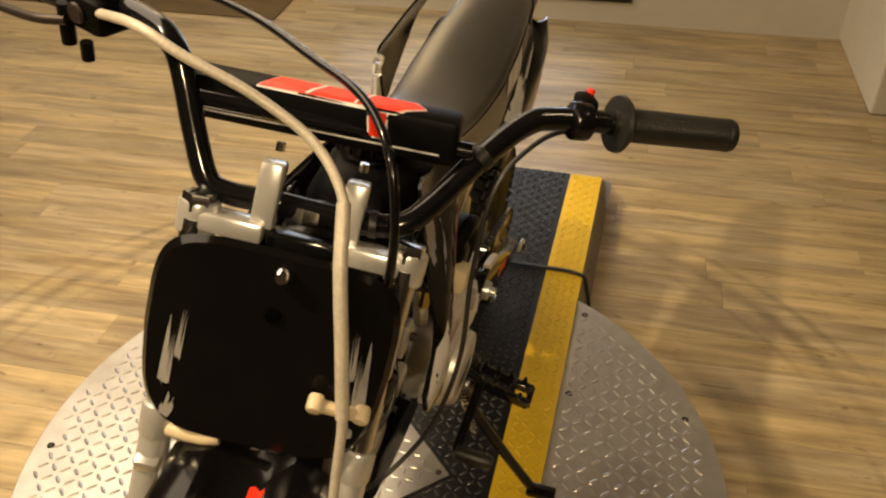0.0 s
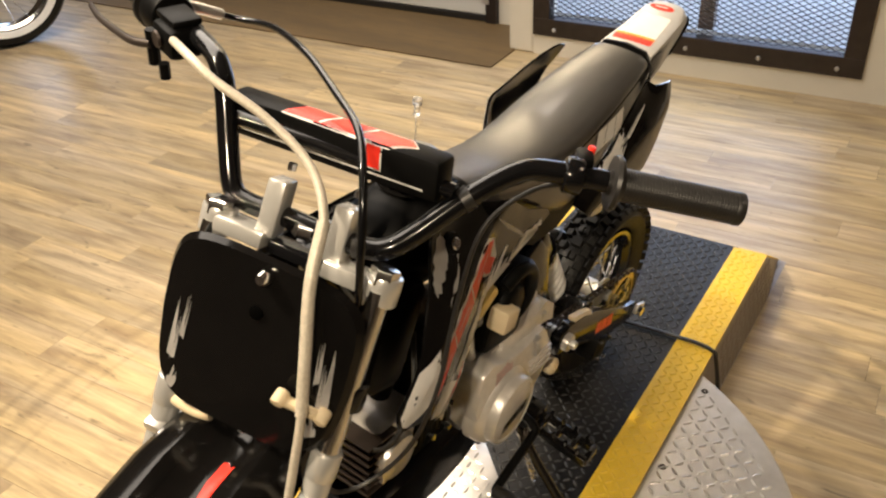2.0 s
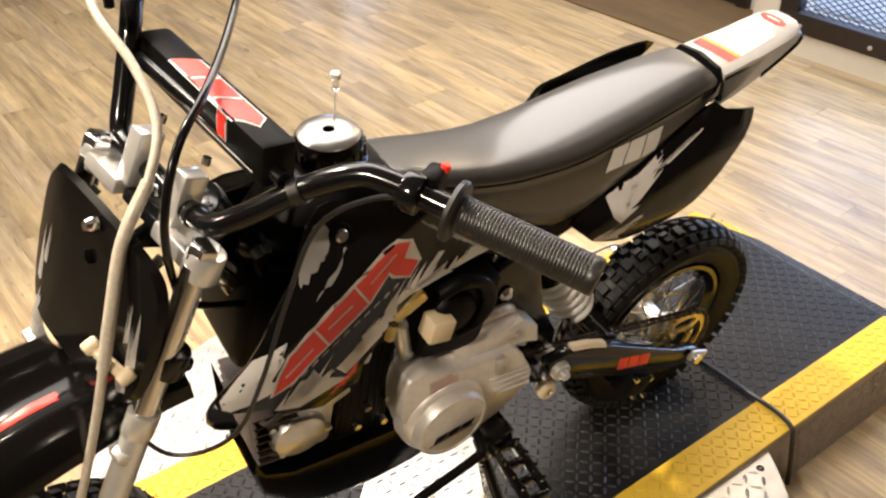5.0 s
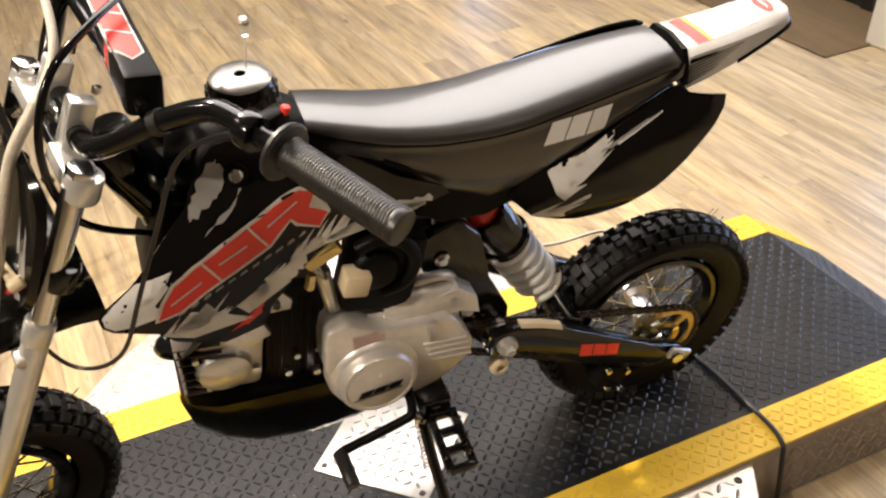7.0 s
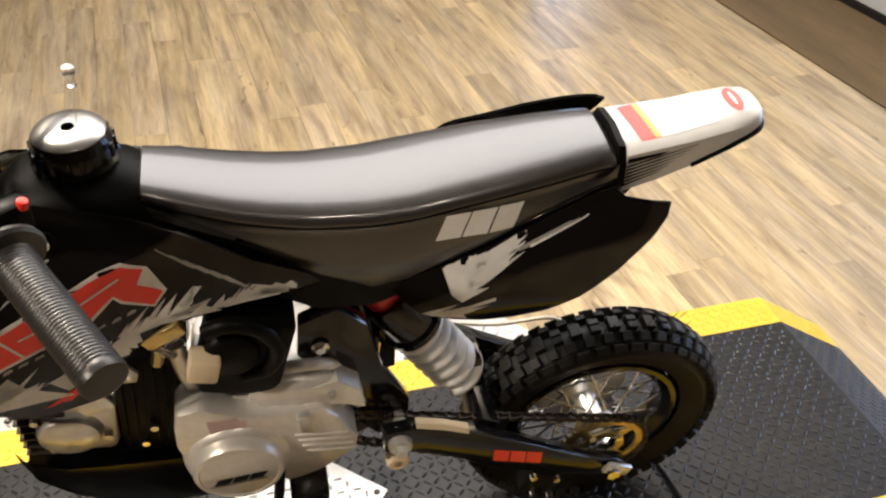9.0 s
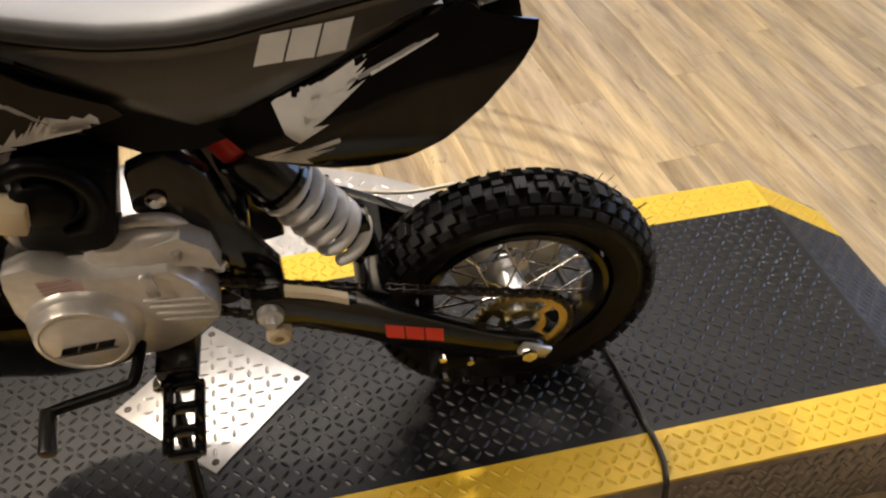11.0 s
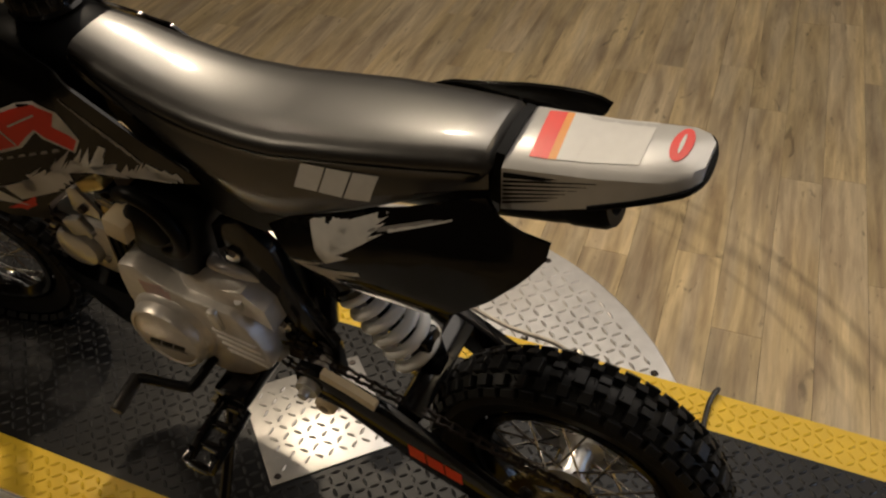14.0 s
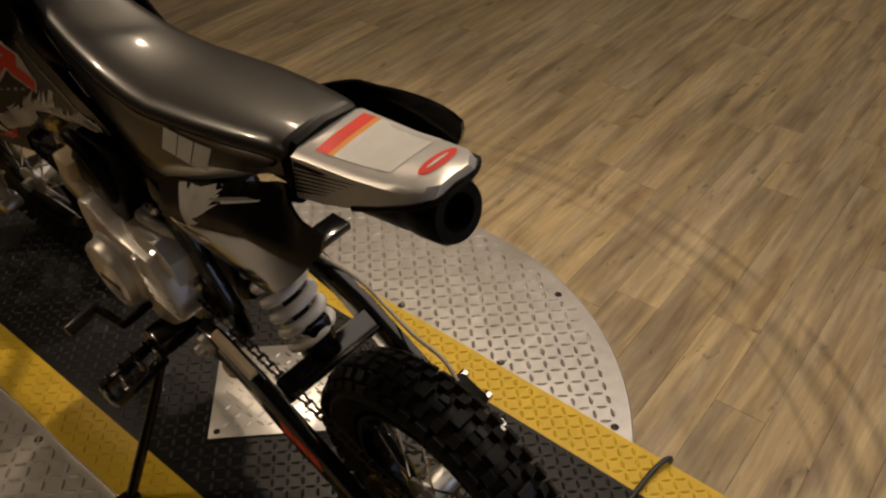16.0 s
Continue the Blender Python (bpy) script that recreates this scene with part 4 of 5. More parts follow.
for s in (1, -1):
    decal(tail, [(0.1225, 0.739), (0.1225, 0.7455), (0.172, 0.7505), (0.158, 0.7455)], MATTE, side=s, lift=0.0005, name="side_graphic", label="black wedge graphic")
    for k in range(6):
        z, end = 0.711 + 0.0046 * k, 0.165 + 0.008 * k
        decal(tail, [(0.1225, z), (end, z + 0.0150 + 0.0012 * k), (end, z + 0.0156 + 0.0012 * k), (0.1225, z + 0.0029)], MATTE, side=s, lift=0.0006, name="side_stripe", label="thin black fading stripe")
lip = [(s * (h + 0.004), y, z - d) for s, rows in ((1, 1), (-1, -1)) for y, z, h, d in ((0.20, 0.762, 0.041, 0.033), (0.24, 0.770, 0.039, 0.022), (0.265, 0.775, 0.037, 0.014), (0.278, 0.777, 0.031, 0.011), (0.286, 0.776, 0.012, 0.010))[::rows]]
part("tail_lip", tube(smooth_path(lip, 3), 0.0032, 8), MATTE, tail, "black underside lip")
part("tail_lamp_mount", box((0.05, 0.07, 0.03), Matrix.Translation((0, 0.165, 0.71)) @ Matrix.Rotation(radians(15), 4, "X"), 0.006), MATTE, bike)

# side panels
def panel_x(y, z):
    return 0.090 - 0.9 * max(0.0, y - 0.06) ** 2 - 1.8 * max(0.0, 0.60 - z) ** 2 - 0.25 * max(0.0, z - 0.66)


def left_panel_x(y, z):
    """The upper edge leans in to meet the seat."""
    up = float(np.interp(y, (-0.14, -0.06, 0.018, 0.07, 0.109), (0.615, 0.645, 0.677, 0.700, 0.712)))
    f = min(1.0, max(0.0, (z - up + 0.045) / 0.045)) ** 1.4 * min(1.0, max(0.0, (0.15 - y) / 0.04))
    inner = float(np.interp(y, (-0.14, -0.03, 0.04, 0.10), (0.072, 0.070, 0.063, 0.054)))
    return panel_x(y, z) * (1 - f) + inner * f - 3.5 * max(0.0, 0.59 - z) ** 2


def right_panel_x(y, z):
    """The other side bulges out over the silencer."""
    return panel_x(y, z) + 0.068 * min(1.0, max(0.0, (y + 0.15) / 0.12)) - 0.1 * max(0.0, z - 0.645)


PANEL = [(0.176, 0.697), (0.174, 0.680), (0.152, 0.649), (0.123, 0.614), (0.083, 0.578), (0.044, 0.551), (0.005, 0.539), (-0.03, 0.543), (-0.063, 0.557), (-0.107, 0.580), (-0.139, 0.61), (-0.11, 0.628), (-0.06, 0.646), (0.018, 0.679), (0.07, 0.703), (0.109, 0.716), (0.122, 0.707), (0.150, 0.704)]
RIGHT_PANEL = [(0.166, 0.702), (0.160, 0.686), (0.145, 0.661), (0.118, 0.620), (0.087, 0.585), (0.044, 0.555), (0.005, 0.541), (-0.03, 0.543), (-0.063, 0.557), (-0.107, 0.58), (-0.139, 0.61), (-0.115, 0.636), (-0.085, 0.650), (-0.05, 0.661), (0.012, 0.676), (0.064, 0.691), (0.112, 0.702), (0.135, 0.706), (0.153, 0.707)]
for s in (1, -1):
    wing = left_panel_x if s > 0 else right_panel_x
    sp = part("side_panel", sheet(PANEL if s > 0 else RIGHT_PANEL, wing, 0.004, s, 0.012), PLASTIC, bike, "black side panel with torn white graphic")
    decal(sp, fringe((-0.052, 0.600), (-0.046, 0.656), [(-0.058, 0.654), (-0.083, 0.634), (-0.074, 0.606)], (0.062, 0.036), 5, 3), PALE, s, cell=0.009, label="ragged pale grey graphic")
    decal(sp, fringe((-0.100, 0.585), (-0.058, 0.570), (0.006, -0.010), (0.048, 0.016), 5, 8), PALE, s)
    for k in range(3):
        decal(sp, [(-0.01 + 0.012 * k, 0.650 + 0.004 * k), (0.06 + 0.01 * k, 0.683 + 0.003 * k), (0.06 + 0.01 * k, 0.6845 + 0.003 * k), (-0.01 + 0.012 * k, 0.653 + 0.004 * k)], PALE if k == 2 else GREY_DECAL, s, name="stripe")

# tank, cap, shrouds
ring24 = [(math.cos(2 * math.pi * k / 24), math.sin(2 * math.pi * k / 24)) for k in range(24)]
part("fuel_tank", loft([[(w * c, y, zc + h * (s2 if s2 < 0 else abs(s2) ** 0.6)) for c, s2 in ring24] for y, w, zc, h in ((-0.545, 0.02, 0.68, 0.02), (-0.535, 0.042, 0.69, 0.045), (-0.50, 0.056, 0.70, 0.066), (-0.44, 0.060, 0.70, 0.071), (-0.40, 0.056, 0.70, 0.066), (-0.36, 0.05, 0.69, 0.05), (-0.33, 0.03, 0.68, 0.03))]), MATTE, bike, "matt black fuel tank")
TOP = Matrix.Rotation(radians(-90), 4, "Y")
cap = part("fuel_cap", lathe([(0.0, 0.030), (0.006, 0.030), (0.0065, 0.0335), (0.022, 0.0335), (0.034, 0.030), (0.0385, 0.022), (0.0385, 0.004), (0.042, 0.0), (0, 0)], Matrix.Translation((-0.004, -0.443, 0.771)) @ TOP, 44), PLASTIC, bike, "round black fuel cap")
for k in range(20):
    a = 2 * math.pi * k / 20
    part("cap_grip", rod((-0.004 + 0.0385 * math.cos(a), -0.443 + 0.0385 * math.sin(a), 0.776), (-0.004 + 0.0385 * math.cos(a), -0.443 + 0.0385 * math.sin(a), 0.792), 0.0022, n=6), PLASTIC, cap)
part("cap_top", lathe([(0.0065, 0.0338), (0.0068, 0.0352), (0.022, 0.0350), (0.033, 0.0318), (0.0345, 0.0302), (0.0345, 0.0298)], Matrix.Translation((-0.004, -0.443, 0.771)) @ TOP, 44), CAP_TOP, cap, "satin grey top of the fuel cap")
CLEAR = material("clear plastic", (0.92, 0.92, 0.9), 0.1, grain=0.03, transmission=0.85)
post = part("vent_tube", rod((-0.006, -0.436, 0.80), (-0.011, -0.43, 0.845), 0.0011, n=10), CLEAR, cap, "clear vent tube")
part("vent_fitting", lathe([(0, 0.021), (0.0055, 0.021), (0.006, 0.018), (0.006, 0.014), (0.0034, 0.012), (0.0034, 0.003), (0.0042, 0.002), (0.0042, 0), (0, 0)], Matrix.Translation((-0.011, -0.43, 0.846)) @ TOP, 16), CLEAR, post, "clear vent fitting")

def shroud_x(y, z):
    """Wide at the front, drawn in to the tank behind; above a slanting crease it falls away inwards."""
    base = float(np.interp(y, (-0.70, -0.60, -0.585, -0.385, -0.30, -0.17), (0.143, 0.146, 0.146, 0.084, 0.077, 0.074)))
    d = max(0.0, z - float(np.interp(y, (-0.645, -0.585, -0.39, -0.23), (0.628, 0.652, 0.716, 0.80))))
    return base - 0.7 * min(d, 0.05) - 0.35 * max(0.0, d - 0.05) - 1.5 * max(0.0, 0.57 - z) ** 2


SHROUD = [(-0.645, 0.629), (-0.64, 0.637), (-0.606, 0.659), (-0.577, 0.684), (-0.533, 0.717), (-0.508, 0.758), (-0.492, 0.770), (-0.475, 0.770), (-0.446, 0.758), (-0.381, 0.74), (-0.352, 0.733), (-0.287, 0.682), (-0.229, 0.652), (-0.219, 0.639), (-0.265, 0.626), (-0.33, 0.614), (-0.395, 0.602), (-0.459, 0.551), (-0.468, 0.522), (-0.52, 0.526), (-0.574, 0.569), (-0.59, 0.591), (-0.635, 0.609), (-0.643, 0.618)]
MARK = [(-0.587, 0.612), (-0.577, 0.633), (-0.563, 0.650), (-0.537, 0.662), (-0.501, 0.675), (-0.464, 0.688), (-0.43, 0.702), (-0.41, 0.706), (-0.391, 0.696), (-0.4, 0.677), (-0.377, 0.660), (-0.389, 0.643), (-0.415, 0.661), (-0.423, 0.672), (-0.439, 0.659), (-0.452, 0.647), (-0.487, 0.636), (-0.531, 0.624), (-0.561, 0.612)]
for s in (1, -1):
    sh = part("tank_shroud", sheet(SHROUD if s > 0 else [(y, min(z, 0.715)) for y, z in SHROUD], shroud_x, 0.004, s, 0.011), PLASTIC, bike, "black tank shroud with red and grey graphics")
    # maker's mark as one red shape with a pale rim and pale dividing lines
    decal(sh, grow(MARK, 0.0042), WHITE, s, 0.0008, "decal_rim")
    decal(sh, MARK, RED, s, 0.0015, "decal_block", "red block graphic", cell=0.009)
    for p, q, w in (((-0.531, 0.668), (-0.513, 0.630), 0.0026), ((-0.474, 0.686), (-0.454, 0.648), 0.0026), ((-0.571, 0.627), (-0.534, 0.640), 0.0024), ((-0.512, 0.653), (-0.478, 0.662), 0.0024), ((-0.452, 0.675), (-0.414, 0.693), 0.0024)):
        decal(sh, bar_between(p, q, w), WHITE, s, 0.0021, "decal_stripe")
    decal(sh, fringe((-0.606, 0.612), (-0.590, 0.664), [(-0.600, 0.662), (-0.628, 0.642), (-0.641, 0.631), (-0.640, 0.620), (-0.632, 0.612)], (0.032, 0.004), 6, 1), PALE, s, cell=0.009, label="ragged pale grey graphic")
    decal(sh, fringe((-0.585, 0.588), (-0.513, 0.574), (0.030, -0.026), (0.030, 0.026), 5, 12), PALE, s, cell=0.009)
    decal(sh, fringe((-0.496, 0.580), (-0.427, 0.603), (0.008, -0.022), (-0.040, -0.010), 5, 2), PALE, s, cell=0.009)
    decal(sh, fringe((-0.467, 0.599), (-0.420, 0.606), (0.012, -0.022), (0.018, 0.014), 4, 22), PALE, s, 0.0010, cell=0.009)
    decal(sh, fringe((-0.426, 0.617), (-0.339, 0.626), (0.016, -0.010), (0.026, 0.034), 6, 4), PALE, s, cell=0.009)
    decal(sh, fringe((-0.332, 0.625), (-0.249, 0.637), (0.014, -0.006), (0.016, 0.022), 5, 14), PALE, s, cell=0.009)
    decal(sh, torn([(-0.504, 0.750), (-0.491, 0.757), (-0.485, 0.738), (-0.496, 0.722), (-0.512, 0.712), (-0.531, 0.704), (-0.524, 0.727)], 6, 0.004, 5), GREY_DECAL, s, label="grey graphic", cell=0.009)
    decal(sh, torn([(-0.478, 0.715), (-0.470, 0.722), (-0.492, 0.700), (-0.520, 0.688)], 17, 0.003, 4), GREY_DECAL, s, cell=0.009)
    for k in range(11):
        y0 = -0.566 + 0.0150 * k
        decal(sh, torn([(y0, 0.6045 + 0.0033 * k), (y0 + 0.010, 0.6075 + 0.0033 * k), (y0 + 0.009, 0.6115 + 0.0033 * k), (y0 + 0.002, 0.609 + 0.0033 * k)], 30 + k, 0.001, 2), GREY_DECAL, s, name="fleck")
    decal(sh, torn([(-0.514, 0.542), (-0.468, 0.566), (-0.472, 0.550), (-0.490, 0.540)], 7, 0.002, 3), RED, s)
    for k in range(6):
        decal(sh, [(-0.376 + 0.012 * k, 0.716 - 0.010 * k), (-0.344 + 0.012 * k, 0.683 - 0.010 * k), (-0.3425 + 0.012 * k, 0.6845 - 0.010 * k), (-0.3745 + 0.012 * k, 0.7175 - 0.010 * k)], GREY_DECAL, s, name="stripe")
    x = shroud_x(-0.474, 0.735)
    place = Matrix.Translation((s * (x + 0.001), -0.474, 0.735 if s > 0 else 0.70)) @ (Matrix.Rotation(radians(-25), 4, "Y") if s > 0 else Matrix.Rotation(math.pi, 4, "Z"))
    part("shroud_bolt", lathe([(0, 0.009), (0.0055, 0.009), (0.0075, 0.007), (0.0075, 0.0)], place, 16), CHROME, sh, "bright shroud bolt")
    part("bolt_washer", lathe([(0.0076, 0.003), (0.0125, 0.003), (0.0135, 0.001), (0.0135, 0.0)], place, 20), MATTE, sh, "black rubber washer")
part("radiator_cover", box((0.13, 0.08, 0.15), Matrix.Translation((0, -0.54, 0.62)) @ Matrix.Rotation(radians(-20), 4, "X"), 0.02), MATTE, bike, "black plastic behind the shrouds")

# engine
case = part("crankcase", box((0.15, 0.19, 0.15), Matrix.Translation((0.005, -0.285, 0.385)), 0.02), CAST, bike, "silver cast engine case")
COVER = [(-0.400, 0.440), (-0.394, 0.468), (-0.365, 0.474), (-0.330, 0.452), (-0.296, 0.443), (-0.223, 0.444), (-0.205, 0.420), (-0.183, 0.376), (-0.185, 0.350), (-0.229, 0.310), (-0.268, 0.294), (-0.34, 0.305), (-0.39, 0.345), (-0.402, 0.40)]
cover = part("left_cover", shell([(0.104, y, z) for y, z in COVER], 0.05, bevel=0.007), CAST, case, "silver ribbed side cover")
fly = part("flywheel_cover", lathe([(0, 0.128), (0.044, 0.128), (0.047, 0.1265), (0.0485, 0.1285), (0.053, 0.1275), (0.0555, 0.123), (0.0565, 0.112), (0.062, 0.108), (0.066, 0.098), (0.067, 0.08)], Matrix.Translation((0, -0.333, 0.368)), 56), CAST, case, "round silver flywheel cover")
slanted_blocks((-0.366, 0.349), (-0.304, 0.356), 0.012, 0.12, MATTE, fly)
decal(fly, [(-0.372, 0.345), (-0.300, 0.353), (-0.300, 0.355), (-0.372, 0.347)], MATTE, name="decal_bar")
for k in range(4):
    m, d = aim((0.1045, -0.262 + 0.004 * k, 0.400 - 0.0125 * k), (0.1045, -0.196 + 0.003 * k, 0.392 - 0.0125 * k))
    part("rib", box((0.005, 0.0035, d), m, 0.001), CAST, cover)
decal(cover, [(-0.362, 0.452), (-0.315, 0.449), (-0.318, 0.418), (-0.358, 0.413)], PINK, name="warning_sticker", label="small printed sticker")
for k in range(4):
    decal(cover, [(-0.362, 0.424 + 0.0065 * k), (-0.326, 0.429 + 0.0062 * k), (-0.326, 0.4300 + 0.0062 * k), (-0.362, 0.4250 + 0.0065 * k)], GREY_DECAL, lift=0.0013, name="print_bar")
part("starter_case", loft([[(0.075 + r * math.cos(a) * 0.6, y, 0.455 + r * math.sin(a)) for a in [2 * math.pi * k / 16 for k in range(16)]] for y, r in ((-0.31, 0.012), (-0.30, 0.022), (-0.25, 0.03), (-0.215, 0.028), (-0.20, 0.015))]), CAST, case)
for y, z, x in ((-0.286, 0.478, 0.07), (-0.225, 0.487, 0.06), (-0.213, 0.456, 0.085), (-0.268, 0.489, 0.055)):
    part("case_bolt", rod((x, y, z - 0.012), (x + 0.006, y, z + 0.006), 0.006, n=6), SATIN, case)
part("cable_clip", box((0.02, 0.016, 0.034), Matrix.Translation((0.100, -0.248, 0.425)) @ Matrix.Rotation(radians(8), 4, "X"), 0.003), SATIN, case, "bright cable clip")
part("selector_housing", loft([[(0.086 + o, y, z) for y, z in ((-0.262, 0.452), (-0.24, 0.470), (-0.205, 0.478), (-0.178, 0.455), (-0.172, 0.420), (-0.20, 0.432), (-0.24, 0.436))] for o in (-0.03, 0.0, 0.004)]), CAST, case)
part("case_fitting", tube(smooth_path([(0.06, -0.27, 0.478), (0.075, -0.245, 0.498), (0.07, -0.22, 0.49), (0.055, -0.20, 0.465)], 5), 0.008, 10), CAST, case)
cyl = part("cylinder", box((0.104, 0.082, 0.185), Matrix.Translation((0.0, -0.428, 0.425)) @ Matrix.Rotation(radians(-6), 4, "X"), 0.008), MATTE, bike, "black cylinder with cooling fins")
for k in range(6):
    part("fin", box((0.109, 0.0035, 0.15), Matrix.Translation((0.0, -0.460 + 0.0125 * k, 0.425)) @ Matrix.Rotation(radians(-6), 4, "X"), 0.0015), MATTE, cyl)
head = part("cylinder_head", box((0.10, 0.095, 0.105), Matrix.Translation((0.002, -0.52, 0.402)) @ Matrix.Rotation(radians(-8), 4, "X"), 0.012), CAST, bike, "silver cylinder head")
part("head_cap", lathe([(0, 0.015), (0.027, 0.014), (0.035, 0.010), (0.039, 0.0), (0.039, -0.006)], Matrix.Translation((0.054, -0.528, 0.400)) @ Matrix.Rotation(radians(-10), 4, "X") @ Matrix.Diagonal((1, 1.0, 0.92, 1)), 36), SATIN, head, "round satin head cap")
for y, z in ((-0.562, 0.43), (-0.486, 0.385), (-0.552, 0.372), (-0.49, 0.436)):
    part("head_bolt", rod((0.05, y, z), (0.060, y, z), 0.005, n=6), SATIN, head)
for k in range(7):
    part("head_fin", box((0.116, 0.06, 0.003), Matrix.Translation((0.0, -0.556, 0.365 + 0.015 * k)) @ Matrix.Rotation(radians(-8), 4, "X"), 0.001), STEEL_DARK, head, "dark cooling fin")
for y, z in ((-0.43, 0.395), (-0.445, 0.365), (-0.405, 0.352), (-0.40, 0.40)):
    part("cylinder_bolt", rod((0.05, y, z), (0.064, y, z), 0.0055, n=6), CHROME, cyl)
bm = loft([[(-0.068, y, z + 0.11), (-0.066, y, z + 0.03), (-0.05, y, z), (0.05, y, z), (0.066, y, z + 0.03), (0.068, y, z + h)] for y, z, h in ((-0.592, 0.34, 0.05), (-0.582, 0.29, 0.07), (-0.545, 0.245, 0.095), (-0.50, 0.215, 0.12), (-0.42, 0.20, 0.13), (-0.35, 0.205, 0.12), (-0.30, 0.225, 0.09))], closed=False)
bmesh.ops.solidify(bm, geom=list(bm.faces), thickness=0.003)
part("skid_plate", bm, PLASTIC, bike, "gloss black skid plate")
air = part("air_filter_box", box((0.06, 0.098, 0.125), Matrix.Translation((0.055, -0.308, 0.528)) @ Matrix.Rotation(radians(-14), 4, "X"), 0.010), MATTE, bike, "black air filter housing")
part("filter_cap", lathe([(0, 0.012), (0.024, 0.011), (0.031, 0.006), (0.033, 0.0)], Matrix.Translation((0.085, -0.322, 0.548)), 28), MATTE, air)
part("filter_plug", box((0.030, 0.034, 0.034), Matrix.Translation((0.096, -0.352, 0.548)) @ Matrix.Rotation(radians(-14), 4, "X"), 0.004), CREAM, air, "cream plastic plug")
part("plug_collar", rod((0.082, -0.352, 0.548), (0.092, -0.352, 0.548), 0.013, bevel=0.002), CREAM, air)
part("breather_hose", tube(smooth_path([(0.088, -0.345, 0.592), (0.092, -0.318, 0.604), (0.092, -0.286, 0.590), (0.090, -0.270, 0.552), (0.086, -0.284, 0.516), (0.080, -0.312, 0.502)], 6), 0.0095, 14), MATTE, air, "black rubber breather hose")
part("intake_neck", tube(smooth_path([(0.055, -0.384, 0.540), (0.060, -0.380, 0.505), (0.062, -0.372, 0.462)], 5), 0.011, 14), POLISH, bike, "bright intake neck")
part("engine_mount", shell([(0.070, y, z) for y, z in ((-0.470, 0.545), (-0.452, 0.548), (-0.428, 0.512), (-0.432, 0.498), (-0.478, 0.500))], 0.006, bevel=0.0015), SATIN, bike, "bright engine mount plate")
part("mount_bolt", rod((0.070, -0.450, 0.516), (0.078, -0.450, 0.516), 0.006, n=6), STEEL_DARK, bike)
part("carburettor", box((0.05, 0.05, 0.07), Matrix.Translation((0.015, -0.395, 0.545)), 0.012), STEEL_DARK, bike, "dark cast carburettor")
part("intake_pipe", tube(smooth_path([(0.0, -0.50, 0.44), (0.005, -0.47, 0.50), (0.01, -0.42, 0.53)], 6), 0.014, 14), MATTE, bike)
part("fuel_tap", box((0.022, 0.05, 0.02), Matrix.Translation((0.080, -0.388, 0.592)) @ Matrix.Rotation(radians(28), 4, "X"), 0.005), BRASS, bike, "yellowish metal fuel tap")
part("fuel_tap_nut", rod((0.07, -0.405, 0.528), (0.07, -0.40, 0.552), 0.007, n=6), BRASS, bike)
part("fuel_hose", tube(smooth_path([(0.07, -0.42, 0.60), (0.085, -0.40, 0.575), (0.075, -0.385, 0.545), (0.05, -0.39, 0.53)], 6), 0.0045, 8), CLEAR, bike)
part("intake_hose", tube(smooth_path([(0.04, -0.365, 0.590), (0.05, -0.32, 0.632), (0.05, -0.262, 0.625), (0.04, -0.222, 0.57), (0.035, -0.235, 0.49)], 6), 0.006, 12), RUBBER, bike)
part("spark_lead", tube(smooth_path([(0.03, -0.575, 0.44), (0.075, -0.57, 0.47), (0.08, -0.53, 0.52), (0.04, -0.48, 0.58)], 6), 0.0035, 8), RUBBER, bike)
part("cable_bracket", box((0.012, 0.04, 0.028), Matrix.Translation((0.07, -0.484, 0.47)) @ Matrix.Rotation(radians(24), 4, "X"), 0.003), SATIN, bike, "bright bracket")

# levers, pegs and stand
bm = tube(smooth_path([(0.10, -0.285, 0.322), (0.145, -0.292, 0.312), (0.15, -0.31, 0.302), (0.15, -0.39, 0.275), (0.152, -0.402, 0.270)], 5), 0.007, 10)
lever = part("shift_lever", bm, MATTE, bike, "black shift lever")
part("shift_rubber", rod((0.148, -0.402, 0.271), (0.205, -0.398, 0.266), 0.0105, bevel=0.003), RUBBER, lever, "ribbed rubber toe piece")
part("peg_bracket", box((0.10, 0.05, 0.03), Matrix.Translation((0.085, -0.25, 0.285)), 0.006), FRAME, bike)
peg = part("foot_peg", box((0.095, 0.012, 0.016), Matrix.Translation((0.18, -0.262, 0.268)) @ Matrix.Rotation(radians(8), 4, "Y"), 0.003), FRAME, bike, "black toothed foot peg")
part("peg_bar", box((0.095, 0.012, 0.016), Matrix.Translation((0.18, -0.226, 0.264)) @ Matrix.Rotation(radians(8), 4, "Y"), 0.003), FRAME, peg)
for k in range(4):
    part("peg_bar", box((0.010, 0.036, 0.014), Matrix.Translation((0.138 + 0.029 * k, -0.244, 0.272 - 0.004 * k)), 0.002), FRAME, peg)
    for y in (-0.262, -0.226):
        part("tooth", rod((0.145 + 0.022 * k, y, 0.276 - 0.003 * k), (0.145 + 0.022 * k, y, 0.288 - 0.003 * k), 0.005, 0.003, n=6), FRAME, peg)
part("peg_spring", tube([Vector((0.125 + 0.0012 * k / 6, -0.275 + 0.007 * math.cos(k * 1.05), 0.27 + 0.007 * math.sin(k * 1.05))) for k in range(70)], 0.0013, 6), CHROME, peg)
right_peg = part("foot_peg", box((0.095, 0.045, 0.016), Matrix.Translation((-0.18, -0.244, 0.266)), 0.004), FRAME, bike, "black toothed foot peg")
